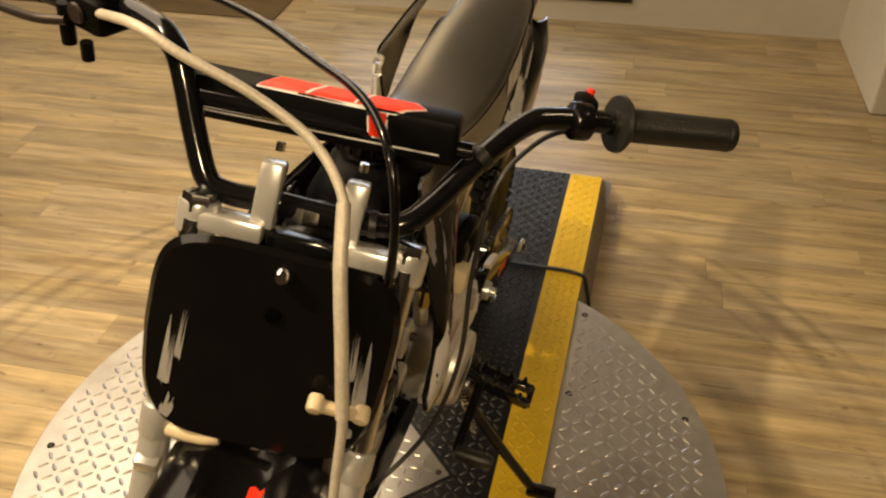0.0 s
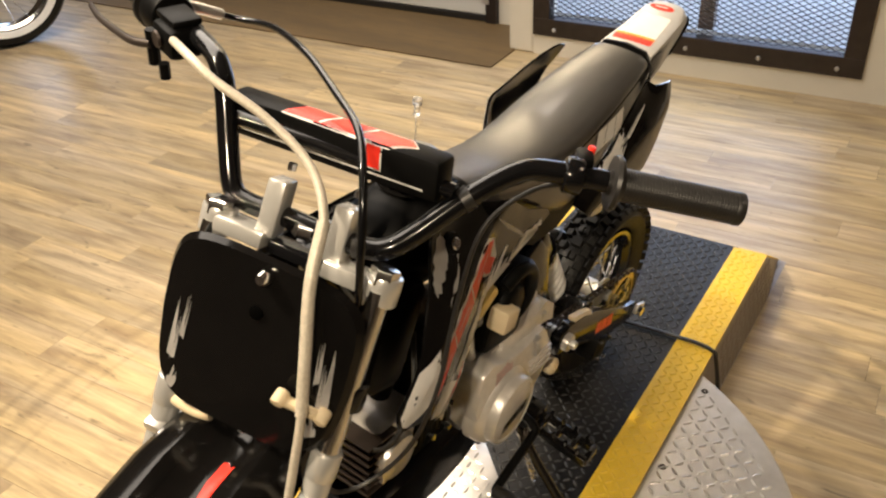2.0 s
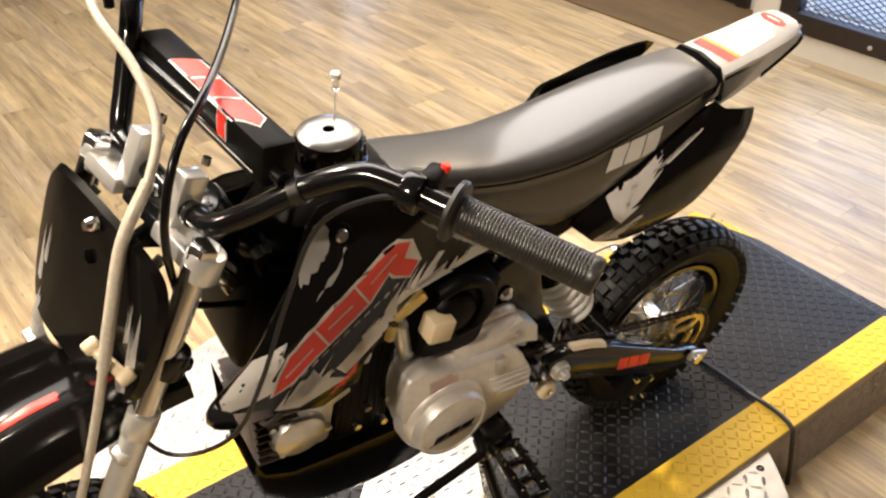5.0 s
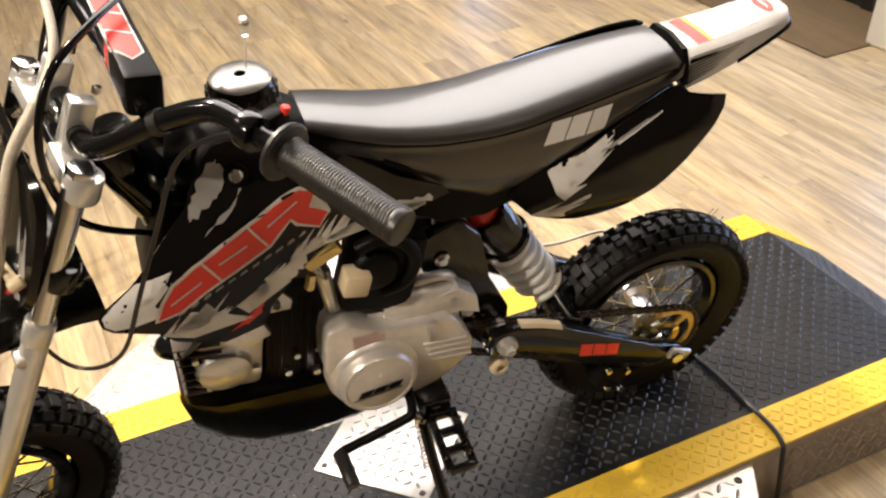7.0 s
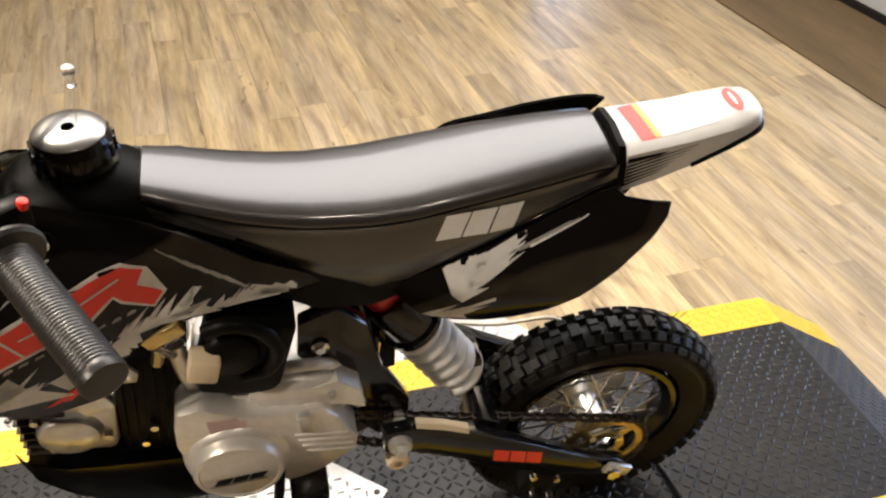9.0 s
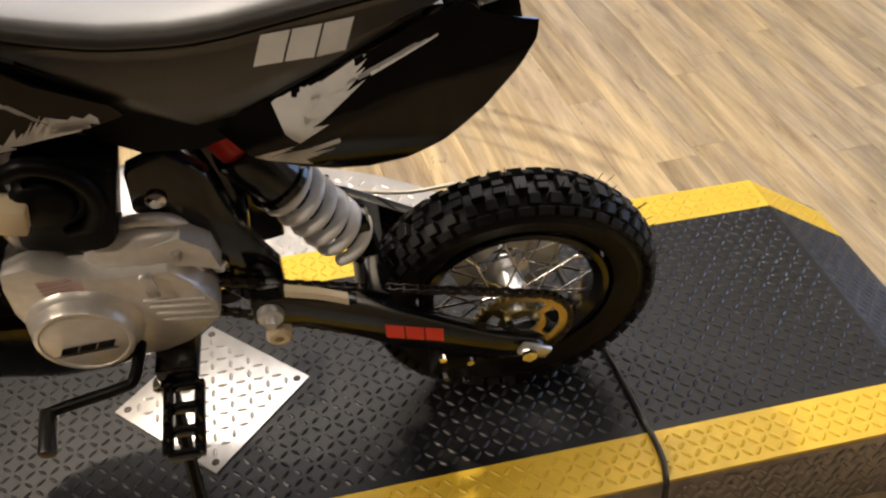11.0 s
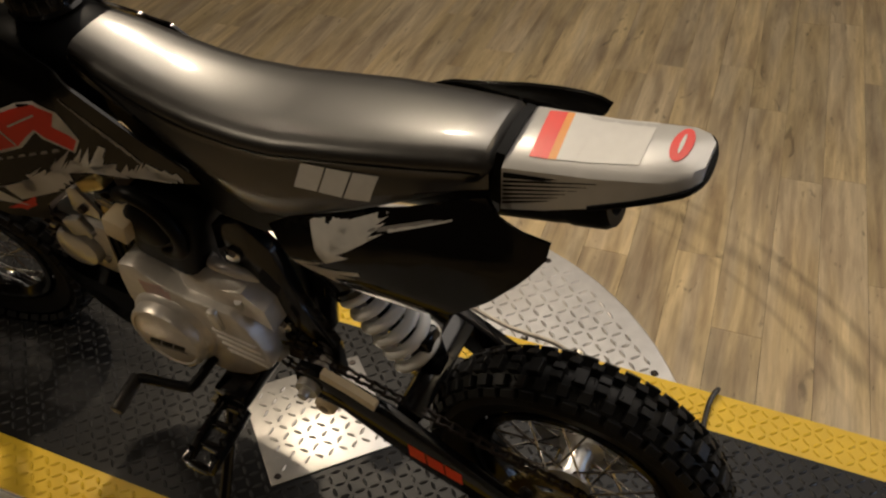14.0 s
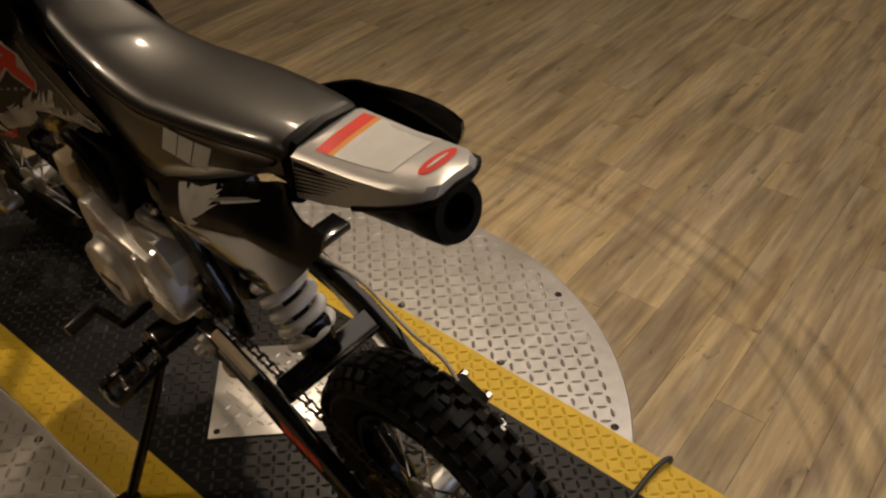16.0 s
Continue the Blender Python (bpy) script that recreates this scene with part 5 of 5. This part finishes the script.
stand = part("side_stand", tube(smooth_path([(0.105, -0.268, 0.268), (0.16, -0.262, 0.19), (0.235, -0.252, 0.095), (0.275, -0.246, 0.046)], 5), 0.0085, 10), FRAME, bike, "black steel side stand")
part("stand_foot", box((0.05, 0.026, 0.012), Matrix.Translation((0.288, -0.246, 0.047)) @ Matrix.Rotation(radians(-8), 4, "Y"), 0.004), FRAME, stand)
part("stand_spring", tube([Vector((0.118, -0.275, 0.262)).lerp(Vector((0.155, -0.27, 0.17)), k / 90) + Vector((0.005 * math.cos(k * 0.9), 0.005 * math.sin(k * 0.9), 0)) for k in range(91)], 0.0012, 6), CHROME, stand)

# exhaust on the right
muf = part("muffler", lathe([(0, 0.0), (0.022, 0.0), (0.035, 0.02), (0.037, 0.05), (0.037, 0.27), (0.036, 0.285), (0.038, 0.29), (0.038, 0.325), (0.034, 0.333), (0.022, 0.333), (0.020, 0.31), (0, 0.31)], aim((-0.09, -0.135, 0.553), (-0.088, 0.20, 0.624))[0] @ Matrix.Translation((0, 0, -0.171)) @ Matrix.Rotation(radians(-90), 4, "Y"), 36), MATTE, bike, "matt black exhaust silencer")
part("outlet", lathe([(0, 0.3115), (0.0195, 0.3115), (0.0195, 0.3105), (0, 0.3105)], aim((-0.09, -0.135, 0.553), (-0.088, 0.20, 0.624))[0] @ Matrix.Translation((0, 0, -0.171)) @ Matrix.Rotation(radians(-90), 4, "Y"), 24), DARK, muf, "dark outlet")
part("exhaust_pipe", tube(smooth_path([(-0.02, -0.575, 0.37), (-0.06, -0.60, 0.35), (-0.10, -0.52, 0.36), (-0.11, -0.38, 0.44), (-0.10, -0.24, 0.51), (-0.085, -0.13, 0.549)], 6), 0.014, 14), FRAME, bike)
part("muffler_bracket", box((0.05, 0.025, 0.03), Matrix.Translation((-0.062, 0.09, 0.637)), 0.003), FRAME, muf)

# ---- steering: fork, plate, fender, bars ----
def S(x, y, z):
    return STEER @ Vector((x, y, z))


for s in (1, -1):
    leg = part("fork_leg", rod(S(s * 0.095, -0.648, 0.785), S(s * 0.095, -0.745, 0.575), 0.0130), CHROME, bike, "chrome fork tube")
    low = part("fork_slider", rod(S(s * 0.095, -0.728, 0.611), S(s * 0.095, -0.908, 0.22), 0.0150, 0.0150, bevel=0.004), POLISH, leg, "satin lower fork leg")
    part("fork_seal", rod(S(s * 0.095, -0.724, 0.62), S(s * 0.095, -0.738, 0.59), 0.0170, bevel=0.003), POLISH, low)
    part("axle_lug", rod(S(s * 0.075, -0.902, 0.205), S(s * 0.115, -0.902, 0.205), 0.02, bevel=0.003), SATIN, low)
    part("fork_cap", rod(S(s * 0.095, -0.644, 0.79), S(s * 0.095, -0.637, 0.806), 0.015, n=6, bevel=0.002), CHROME, leg)
    part("guard_clip", box((0.024, 0.03, 0.014), STEER @ Matrix.Translation((s * 0.095, -0.752, 0.572)), 0.004), SATIN, low)
RAKE = Matrix.Rotation(radians(-24.8), 4, "X")
for y, z, w in ((-0.642, 0.783, 0.225), (-0.69, 0.675, 0.215)):
    upper = z > 0.7
    tc = part("triple_clamp", box((0.062 if upper else w, 0.032, 0.014), STEER @ Matrix.Translation((0, y + 0.004, z - 0.006)) @ RAKE, 0.003), FRAME, bike, "fork clamp with satin arms" if upper else "black lower fork clamp")
    for s in (1, -1):
        if upper:
            part("clamp_arm", box((0.066, 0.036, 0.018), STEER @ Matrix.Translation((s * 0.067, y, z)) @ RAKE, 0.003), POLISH, tc, "satin aluminium clamp arm")
    for s in (1, -1):
        part("pinch_bolt", rod(S(s * 0.06, y - 0.03, z - 0.012), S(s * 0.06, y - 0.022, z - 0.008), 0.006, n=6), CHROME, tc)
        part("clamp_boss", rod(S(s * 0.095, y - 0.006, z - 0.014), S(s * 0.095, y + 0.006, z + 0.014), 0.0188, bevel=0.003), POLISH if z > 0.7 else FRAME, tc)
part("stem_nut", rod(S(0, -0.632, 0.795), S(0, -0.626, 0.808), 0.014, n=6, bevel=0.002), CHROME, bike)
for s in (1, -1):
    cl = part("bar_clamp", box((0.021, 0.028, 0.060), STEER @ Matrix.Translation((s * 0.038, -0.624, 0.812)) @ RAKE, 0.003), POLISH, bike, "bright handlebar clamp")
    for o in (-0.013, 0.013):
        part("clamp_bolt", rod(S(s * 0.038, -0.611 + o, 0.836 + o * 0.42), S(s * 0.038, -0.608 + o, 0.843 + o * 0.42), 0.0045, n=8), CHROME, cl)

BAR = [(0.345, -0.379, 0.857), (0.300, -0.408, 0.864), (0.245, -0.442, 0.872), (0.185, -0.478, 0.878), (0.162, -0.498, 0.876), (0.135, -0.535, 0.855), (0.105, -0.583, 0.820), (0.088, -0.605, 0.807), (0.065, -0.614, 0.803), (0.02, -0.622, 0.803), (-0.03, -0.629, 0.805), (-0.07, -0.635, 0.805), (-0.092, -0.634, 0.812), (-0.112, -0.618, 0.845), (-0.134, -0.597, 0.892), (-0.148, -0.588, 0.910), (-0.175, -0.575, 0.918), (-0.246, -0.55, 0.917), (-0.334, -0.52, 0.905), (-0.44, -0.475, 0.890)]
bars = part("handlebar", tube(smooth_path(BAR, 6), 0.0112, 16), FRAME, bike, "gloss black steel handlebar")


def grip(a, b, label):
    a, b = Vector(a), Vector(b)
    m, d = aim(a, b)
    prof = [(0.0, -d / 2), (0.027, -d / 2), (0.028, -d / 2 + 0.004), (0.026, -d / 2 + 0.007), (0.0175, -d / 2 + 0.009)]
    for k in range(1, 38):
        h = -d / 2 + 0.009 + (d - 0.016) * k / 38
        prof += [(0.0166, h - 0.0005), (0.0163, h), (0.0166, h + 0.0005)]
    prof += [(0.0172, d / 2 - 0.005), (0.0165, d / 2 - 0.001), (0.014, d / 2), (0, d / 2)]
    return part("grip", lathe(prof, m @ Matrix.Rotation(radians(-90), 4, "Y"), 32), RUBBER, bike, label)


grip((0.238, -0.447, 0.873), (0.350, -0.376, 0.856), "ribbed black rubber handlebar grip")
grip((-0.325, -0.523, 0.907), (-0.445, -0.473, 0.889), "ribbed black rubber handlebar grip")
sw = part("kill_switch", rod((0.198, -0.471, 0.877), (0.214, -0.461, 0.875), 0.0185, bevel=0.003), FRAME, bike, "kill switch on the handlebar")
part("switch_body", box((0.018, 0.026, 0.026), Matrix.Translation((0.206, -0.446, 0.880)) @ Matrix.Rotation(radians(32), 4, "Z"), 0.004), MATTE, sw)
part("switch_button", rod((0.207, -0.436, 0.888), (0.2075, -0.434, 0.8955), 0.0042, bevel=0.001), RED, sw, "red button")
thr = part("throttle_housing", rod((-0.275, -0.54, 0.914), (-0.318, -0.526, 0.908), 0.026, bevel=0.004), MATTE, bike, "black throttle housing")
part("throttle_ferrule", rod((-0.298, -0.51, 0.915), (-0.285, -0.462, 0.892), 0.007, bevel=0.002), SATIN, thr, "bright cable end")
mc = part("brake_master", box((0.05, 0.045, 0.035), Matrix.Translation((-0.235, -0.566, 0.912)) @ Matrix.Rotation(radians(-17), 4, "Z"), 0.008), MATTE, bike, "black front brake master cylinder")
part("reservoir_window", lathe([(0, 0.003), (0.009, 0.003), (0.010, 0.0)], Matrix.Translation((-0.243, -0.59, 0.915)) @ Matrix.Rotation(radians(-107), 4, "Z"), 16), STEEL_DARK, mc)
part("master_lid", box((0.046, 0.034, 0.008), Matrix.Translation((-0.238, -0.562, 0.9335)) @ Matrix.Rotation(radians(-17), 4, "Z"), 0.003), MATTE, mc)
part("brake_lever", tube(smooth_path([(-0.255, -0.59, 0.905), (-0.285, -0.592, 0.90), (-0.33, -0.578, 0.892), (-0.40, -0.552, 0.880), (-0.455, -0.525, 0.872)], 6), [0.0052 - 0.00006 * k for k in range(25)], 10), STEEL_DARK, mc, "dark brake lever")
part("lever_pivot", rod((-0.258, -0.586, 0.88), (-0.258, -0.586, 0.92), 0.007, n=8), MATTE, mc)
part("lever_bolt", rod((-0.235, -0.592, 0.872), (-0.235, -0.592, 0.89), 0.006, n=8), MATTE, mc)

pad_a, pad_b = Vector((-0.150, -0.575, 0.866)), Vector((0.116, -0.545, 0.872))
m, d = aim(pad_a, pad_b)
up = Vector((0, 0, 1)) - (pad_b - pad_a).normalized() * (pad_b - pad_a).normalized().z
pm = Matrix.Translation((pad_a + pad_b) / 2) @ Matrix((up.cross(pad_b - pad_a).normalized(), up.normalized(), (pad_b - pad_a).normalized())).transposed().to_4x4()
pad = part("bar_pad", box((0.037, 0.044, d - 0.008), pm @ Matrix.Translation((0, -0.003, 0)) @ Matrix.Rotation(radians(-8), 4, "Z"), 0.007), MATTE, bike, "black square crossbar pad with red mark")
PAD_MARK = [(-0.070, -0.5785), (0.020, -0.5680), (0.056, -0.5640), (0.078, -0.5485), (0.066, -0.5390), (-0.060, -0.5530)]
decal(pad, grow(PAD_MARK, 0.0022), WHITE, name="decal_rim", down=True, lift=0.0006, cell=0.008)
decal(pad, PAD_MARK, RED, name="decal_block", label="red band graphic", down=True, lift=0.0013, cell=0.008)
for x in (-0.026, 0.018):
    decal(pad, bar_between((x, -0.5755 + 0.11 * (x + 0.05)), (x + 0.010, -0.552 + 0.11 * (x + 0.05)), 0.003), WHITE, name="decal_stripe", down=True, lift=0.0019)
leg_mark = [(0.030, 0.905), (0.047, 0.905), (0.050, 0.866), (0.036, 0.866)]
decal(pad, grow(leg_mark, 0.0025), WHITE, name="decal_rim", front=True, lift=0.0006, cell=0.008)
decal(pad, leg_mark, RED, name="decal_block", front=True, lift=0.0013, cell=0.008)
decal(pad, [(-0.12, 0.8545), (0.10, 0.8605), (0.10, 0.8620), (-0.12, 0.8560)], PALE, name="decal_stripe", front=True, lift=0.0008)
part("cross_bar", rod((-0.125, -0.598, 0.870), (0.125, -0.548, 0.862), 0.008), FRAME, bike)

# number plate
bm = bmesh.new()
rings = []
PW, PH = 0.112, 0.099
for f in (1.0, 0.95, 0.86, 0.7, 0.4):
    ringv = []
    for k in range(48):
        a = 2 * math.pi * k / 48
        c, s2 = math.cos(a), math.sin(a)
        x = f * PW * math.copysign(abs(c) ** 0.46, c)
        z = f * PH * math.copysign(abs(s2) ** 0.46, s2)
        back = 0.034 * max(0.0, abs(x) / PW - 0.55) ** 1.6 + (0.006 if f == 1.0 else 0.0)
        ringv.append(bm.verts.new((x * (1 - 0.06 * (z < 0) * abs(z) / PH), back, z)))
    rings.append(ringv)
for A, B in zip(rings, rings[1:]):
    for j in range(48):
        bm.faces.new((A[j], A[(j + 1) % 48], B[(j + 1) % 48], B[j]))
bm.faces.new(rings[-1])
bmesh.ops.recalc_face_normals(bm, faces=bm.faces)
bmesh.ops.solidify(bm, geom=list(bm.faces), thickness=0.003)
bmesh.ops.transform(bm, matrix=STEER @ Matrix.Translation((-0.007, -0.719, 0.709)) @ Matrix.Rotation(radians(-20), 4, "X"), verts=bm.verts)
np_ = part("number_plate", bm, PLASTIC, bike, "blank gloss black front number plate")
for s in (1, -1):
    for x0, z0, w, ln, n, k in ((0.100, -0.040, 0.013, 0.070, 3, 41), (0.094, -0.076, 0.014, 0.024, 3, 42), (0.086, -0.010, 0.007, 0.050, 2, 43)):
        q = [(S(s * x * 0.93 - 0.006, -0.722, 0.707).x, 0.711 + 0.88 * z) for x, z in fringe((x0 - w, z0), (x0, z0), [(x0, z0 - 0.006), (x0 - w * 0.7, z0 - 0.009)], (-0.004, ln), n, k)]
        decal(np_, q, GREY_DECAL, name="plate_graphic", label="pale torn edge graphic", front=True, cell=0.02)
part("plate_hole", lathe([(0, 0.0006), (0.0065, 0.0006), (0.0075, 0.0)], STEER @ Matrix.Translation((-0.006, -0.7073, 0.748)) @ Matrix.Rotation(radians(-19), 4, "X") @ Matrix.Rotation(radians(-90), 4, "Z"), 16), DARK, np_)
part("plate_bolt", lathe([(0, 0.012), (0.005, 0.012), (0.008, 0.008), (0.008, 0.0)], STEER @ Matrix.Translation((-0.004, -0.6934, 0.786)) @ Matrix.Rotation(radians(-19), 4, "X") @ Matrix.Rotation(radians(-90), 4, "Z"), 8), CHROME, np_, "bright plate bolt")
part("lower_bracket", tube(smooth_path([S(-0.106, -0.716, 0.598), S(-0.088, -0.736, 0.602), S(-0.05, -0.746, 0.611), S(-0.034, -0.744, 0.615)], 5), 0.008, 10), CREAM, np_, "pale lower bracket")

# front fender
def fender_section(y, z, w):
    xs = ((-1, -0.040), (-0.93, -0.020), (-0.75, -0.006), (-0.5, 0.0), (-0.33, -0.006), (-0.2, -0.015), (0, -0.016), (0.2, -0.015), (0.33, -0.006), (0.5, 0.0), (0.75, -0.006), (0.93, -0.020), (1, -0.040))
    return [S(x * w * 1.22, y + 0.008, z - 0.022 + o * (0.6 + 0.4 * w / 0.07)) for x, o in xs]


bm = loft([fender_section(*q) for q in ((-0.665, 0.605, 0.055), (-0.70, 0.622, 0.06), (-0.76, 0.634, 0.066), (-0.82, 0.638, 0.069), (-0.89, 0.632, 0.069), (-0.96, 0.617, 0.064), (-1.03, 0.594, 0.055), (-1.09, 0.566, 0.042), (-1.13, 0.545, 0.024), (-1.14, 0.538, 0.010))], closed=False)
bmesh.ops.recalc_face_normals(bm, faces=bm.faces)
bmesh.ops.solidify(bm, geom=list(bm.faces), thickness=0.003)
fender = part("front_fender", bm, PLASTIC, bike, "gloss black ridged front fender")
for s in (1, -1):
    a, b = S(s * 0.078, -0.785, 0), S(s * 0.078, -0.870, 0)
    c, d2 = S(s * 0.063, -0.870, 0), S(s * 0.063, -0.785, 0)
    decal(fender, torn([(a.x, a.y), (b.x, b.y), (c.x, c.y), (d2.x, d2.y)], 9, 0.003, 3), RED, down=True, label="red fender graphic", lift=0.001)
part("fender_bolt", lathe([(0, 0.006), (0.005, 0.005), (0.007, 0.0)], Matrix.Translation(S(0.0, -0.735, 0.604)) @ TOP, 12), SATIN, fender)


# hose and cables
hose = part("brake_hose", tube(smooth_path([(-0.225, -0.585, 0.918), (-0.16, -0.622, 0.938), (-0.111, -0.629, 0.926), (-0.055, -0.618, 0.902), (0.004, -0.619, 0.872), (0.044, -0.645, 0.840), (0.059, -0.681, 0.795), (0.075, -0.707, 0.735), (0.089, -0.730, 0.676), (0.095, -0.752, 0.612), (0.104, -0.788, 0.52), (0.111, -0.834, 0.42), (0.114, -0.898, 0.285), (0.07, -0.93, 0.23)], 6), 0.0047, 12), HOSE, bike, "pale braided front brake hose")
part("hose_sleeve", tube(smooth_path([(0.044, -0.645, 0.840), (0.059, -0.681, 0.795), (0.075, -0.707, 0.735), (0.089, -0.730, 0.676)], 5), 0.0064, 12), HOSE, hose)
clip = part("hose_clip", box((0.044, 0.012, 0.011), STEER @ Matrix.Translation((0.068, -0.738, 0.683)) @ Matrix.Rotation(radians(14), 4, "Z") @ Matrix.Rotation(radians(18), 4, "Y"), 0.005), CREAM, hose, "cream plastic hose clip")
for dx in (-0.021, 0.021):
    part("clip_screw", rod(S(0.068 + dx, -0.746 + dx * 0.25, 0.682 - dx * 0.33), S(0.068 + dx, -0.730 + dx * 0.25, 0.687 - dx * 0.33), 0.0075, bevel=0.003), CREAM, clip)
part("throttle_cable", tube(smooth_path([(-0.29, -0.48, 0.90), (-0.272, -0.445, 0.885), (-0.21, -0.45, 0.895), (-0.12, -0.49, 0.905), (-0.04, -0.535, 0.905), (0.03, -0.58, 0.905), (0.072, -0.622, 0.885), (0.092, -0.648, 0.83), (0.09, -0.65, 0.76), (0.06, -0.63, 0.69), (0.04, -0.56, 0.64)], 6), 0.0042, 10), FRAME, bike, "black throttle cable")
part("switch_wire", tube(smooth_path([(0.205, -0.455, 0.862), (0.175, -0.487, 0.855), (0.15, -0.53, 0.82), (0.150, -0.565, 0.74), (0.160, -0.60, 0.66), (0.150, -0.628, 0.585), (0.125, -0.662, 0.540), (0.105, -0.695, 0.535), (0.098, -0.715, 0.575), (0.10, -0.71, 0.62), (0.085, -0.69, 0.70)], 6), 0.0026, 8), RUBBER, bike, "thin black wire loop")
for k in range(3):
    a, b = smooth_path(BAR, 6)[12 + 18 * k], smooth_path(BAR, 6)[13 + 18 * k]
    part("cable_tie", rod(a, b, 0.0128, n=14), RUBBER, bars)

# ---- raised tread bars ----
for spots, mat, parent, near, *size in TREADS:
    tread_mesh(spots, mat, parent, near, *size)

# ---- floor boards ----
BW, BL = 0.102, 0.92
rnd = random.Random(11)
board = box((BL - 0.0008, BW - 0.0008, 0.006), Matrix.Translation((0, 0, -0.003)))
bme = bpy.data.meshes.new("plank")
board.to_mesh(bme)
board.free()
bme.materials.append(PLANK)
spots = []
y = 0.30 - BW / 2
while y > -6.1:
    x = -5.2 + rnd.uniform(0, BL)
    spots.append((x - BL, y, False))
    while x < 3.4:
        spots.append((x, y, rnd.random() < 0.5))
        x += BL
    spots.append((x, y, True))
    y -= BW
spots.sort(key=lambda p: math.hypot(p[0] - 0.4, (p[1] + 1.5) * 1.1))
vs, fs = [], []
for k, (x, y, flip) in enumerate(spots):
    m = ROOM @ Matrix.Translation((x, y, 0)) @ (Matrix.Rotation(math.pi, 4, "Z") if flip else Matrix())
    if k < 300:
        ob = new("plank", bme)
        ob.parent = floor
        ob.matrix_world = m
    else:
        i = len(vs)
        cut_off = [Vector((min(3.4, max(-5.2, x + (-v.co.x if flip else v.co.x))), y + (-v.co.y if flip else v.co.y), v.co.z)) for v in bme.vertices]
        if max(v.x for v in cut_off) - min(v.x for v in cut_off) < 0.02:
            continue
        vs += [tuple(ROOM @ v) for v in cut_off]
        fs += [tuple(i + q for q in p.vertices) for p in bme.polygons]
me = bpy.data.meshes.new("plank_rest")
me.from_pydata(vs, [], fs)
me.materials.append(PLANK_REST)
rest = new("plank_rest", me)
rest.parent = floor
tagged(rest, kind="stuff")
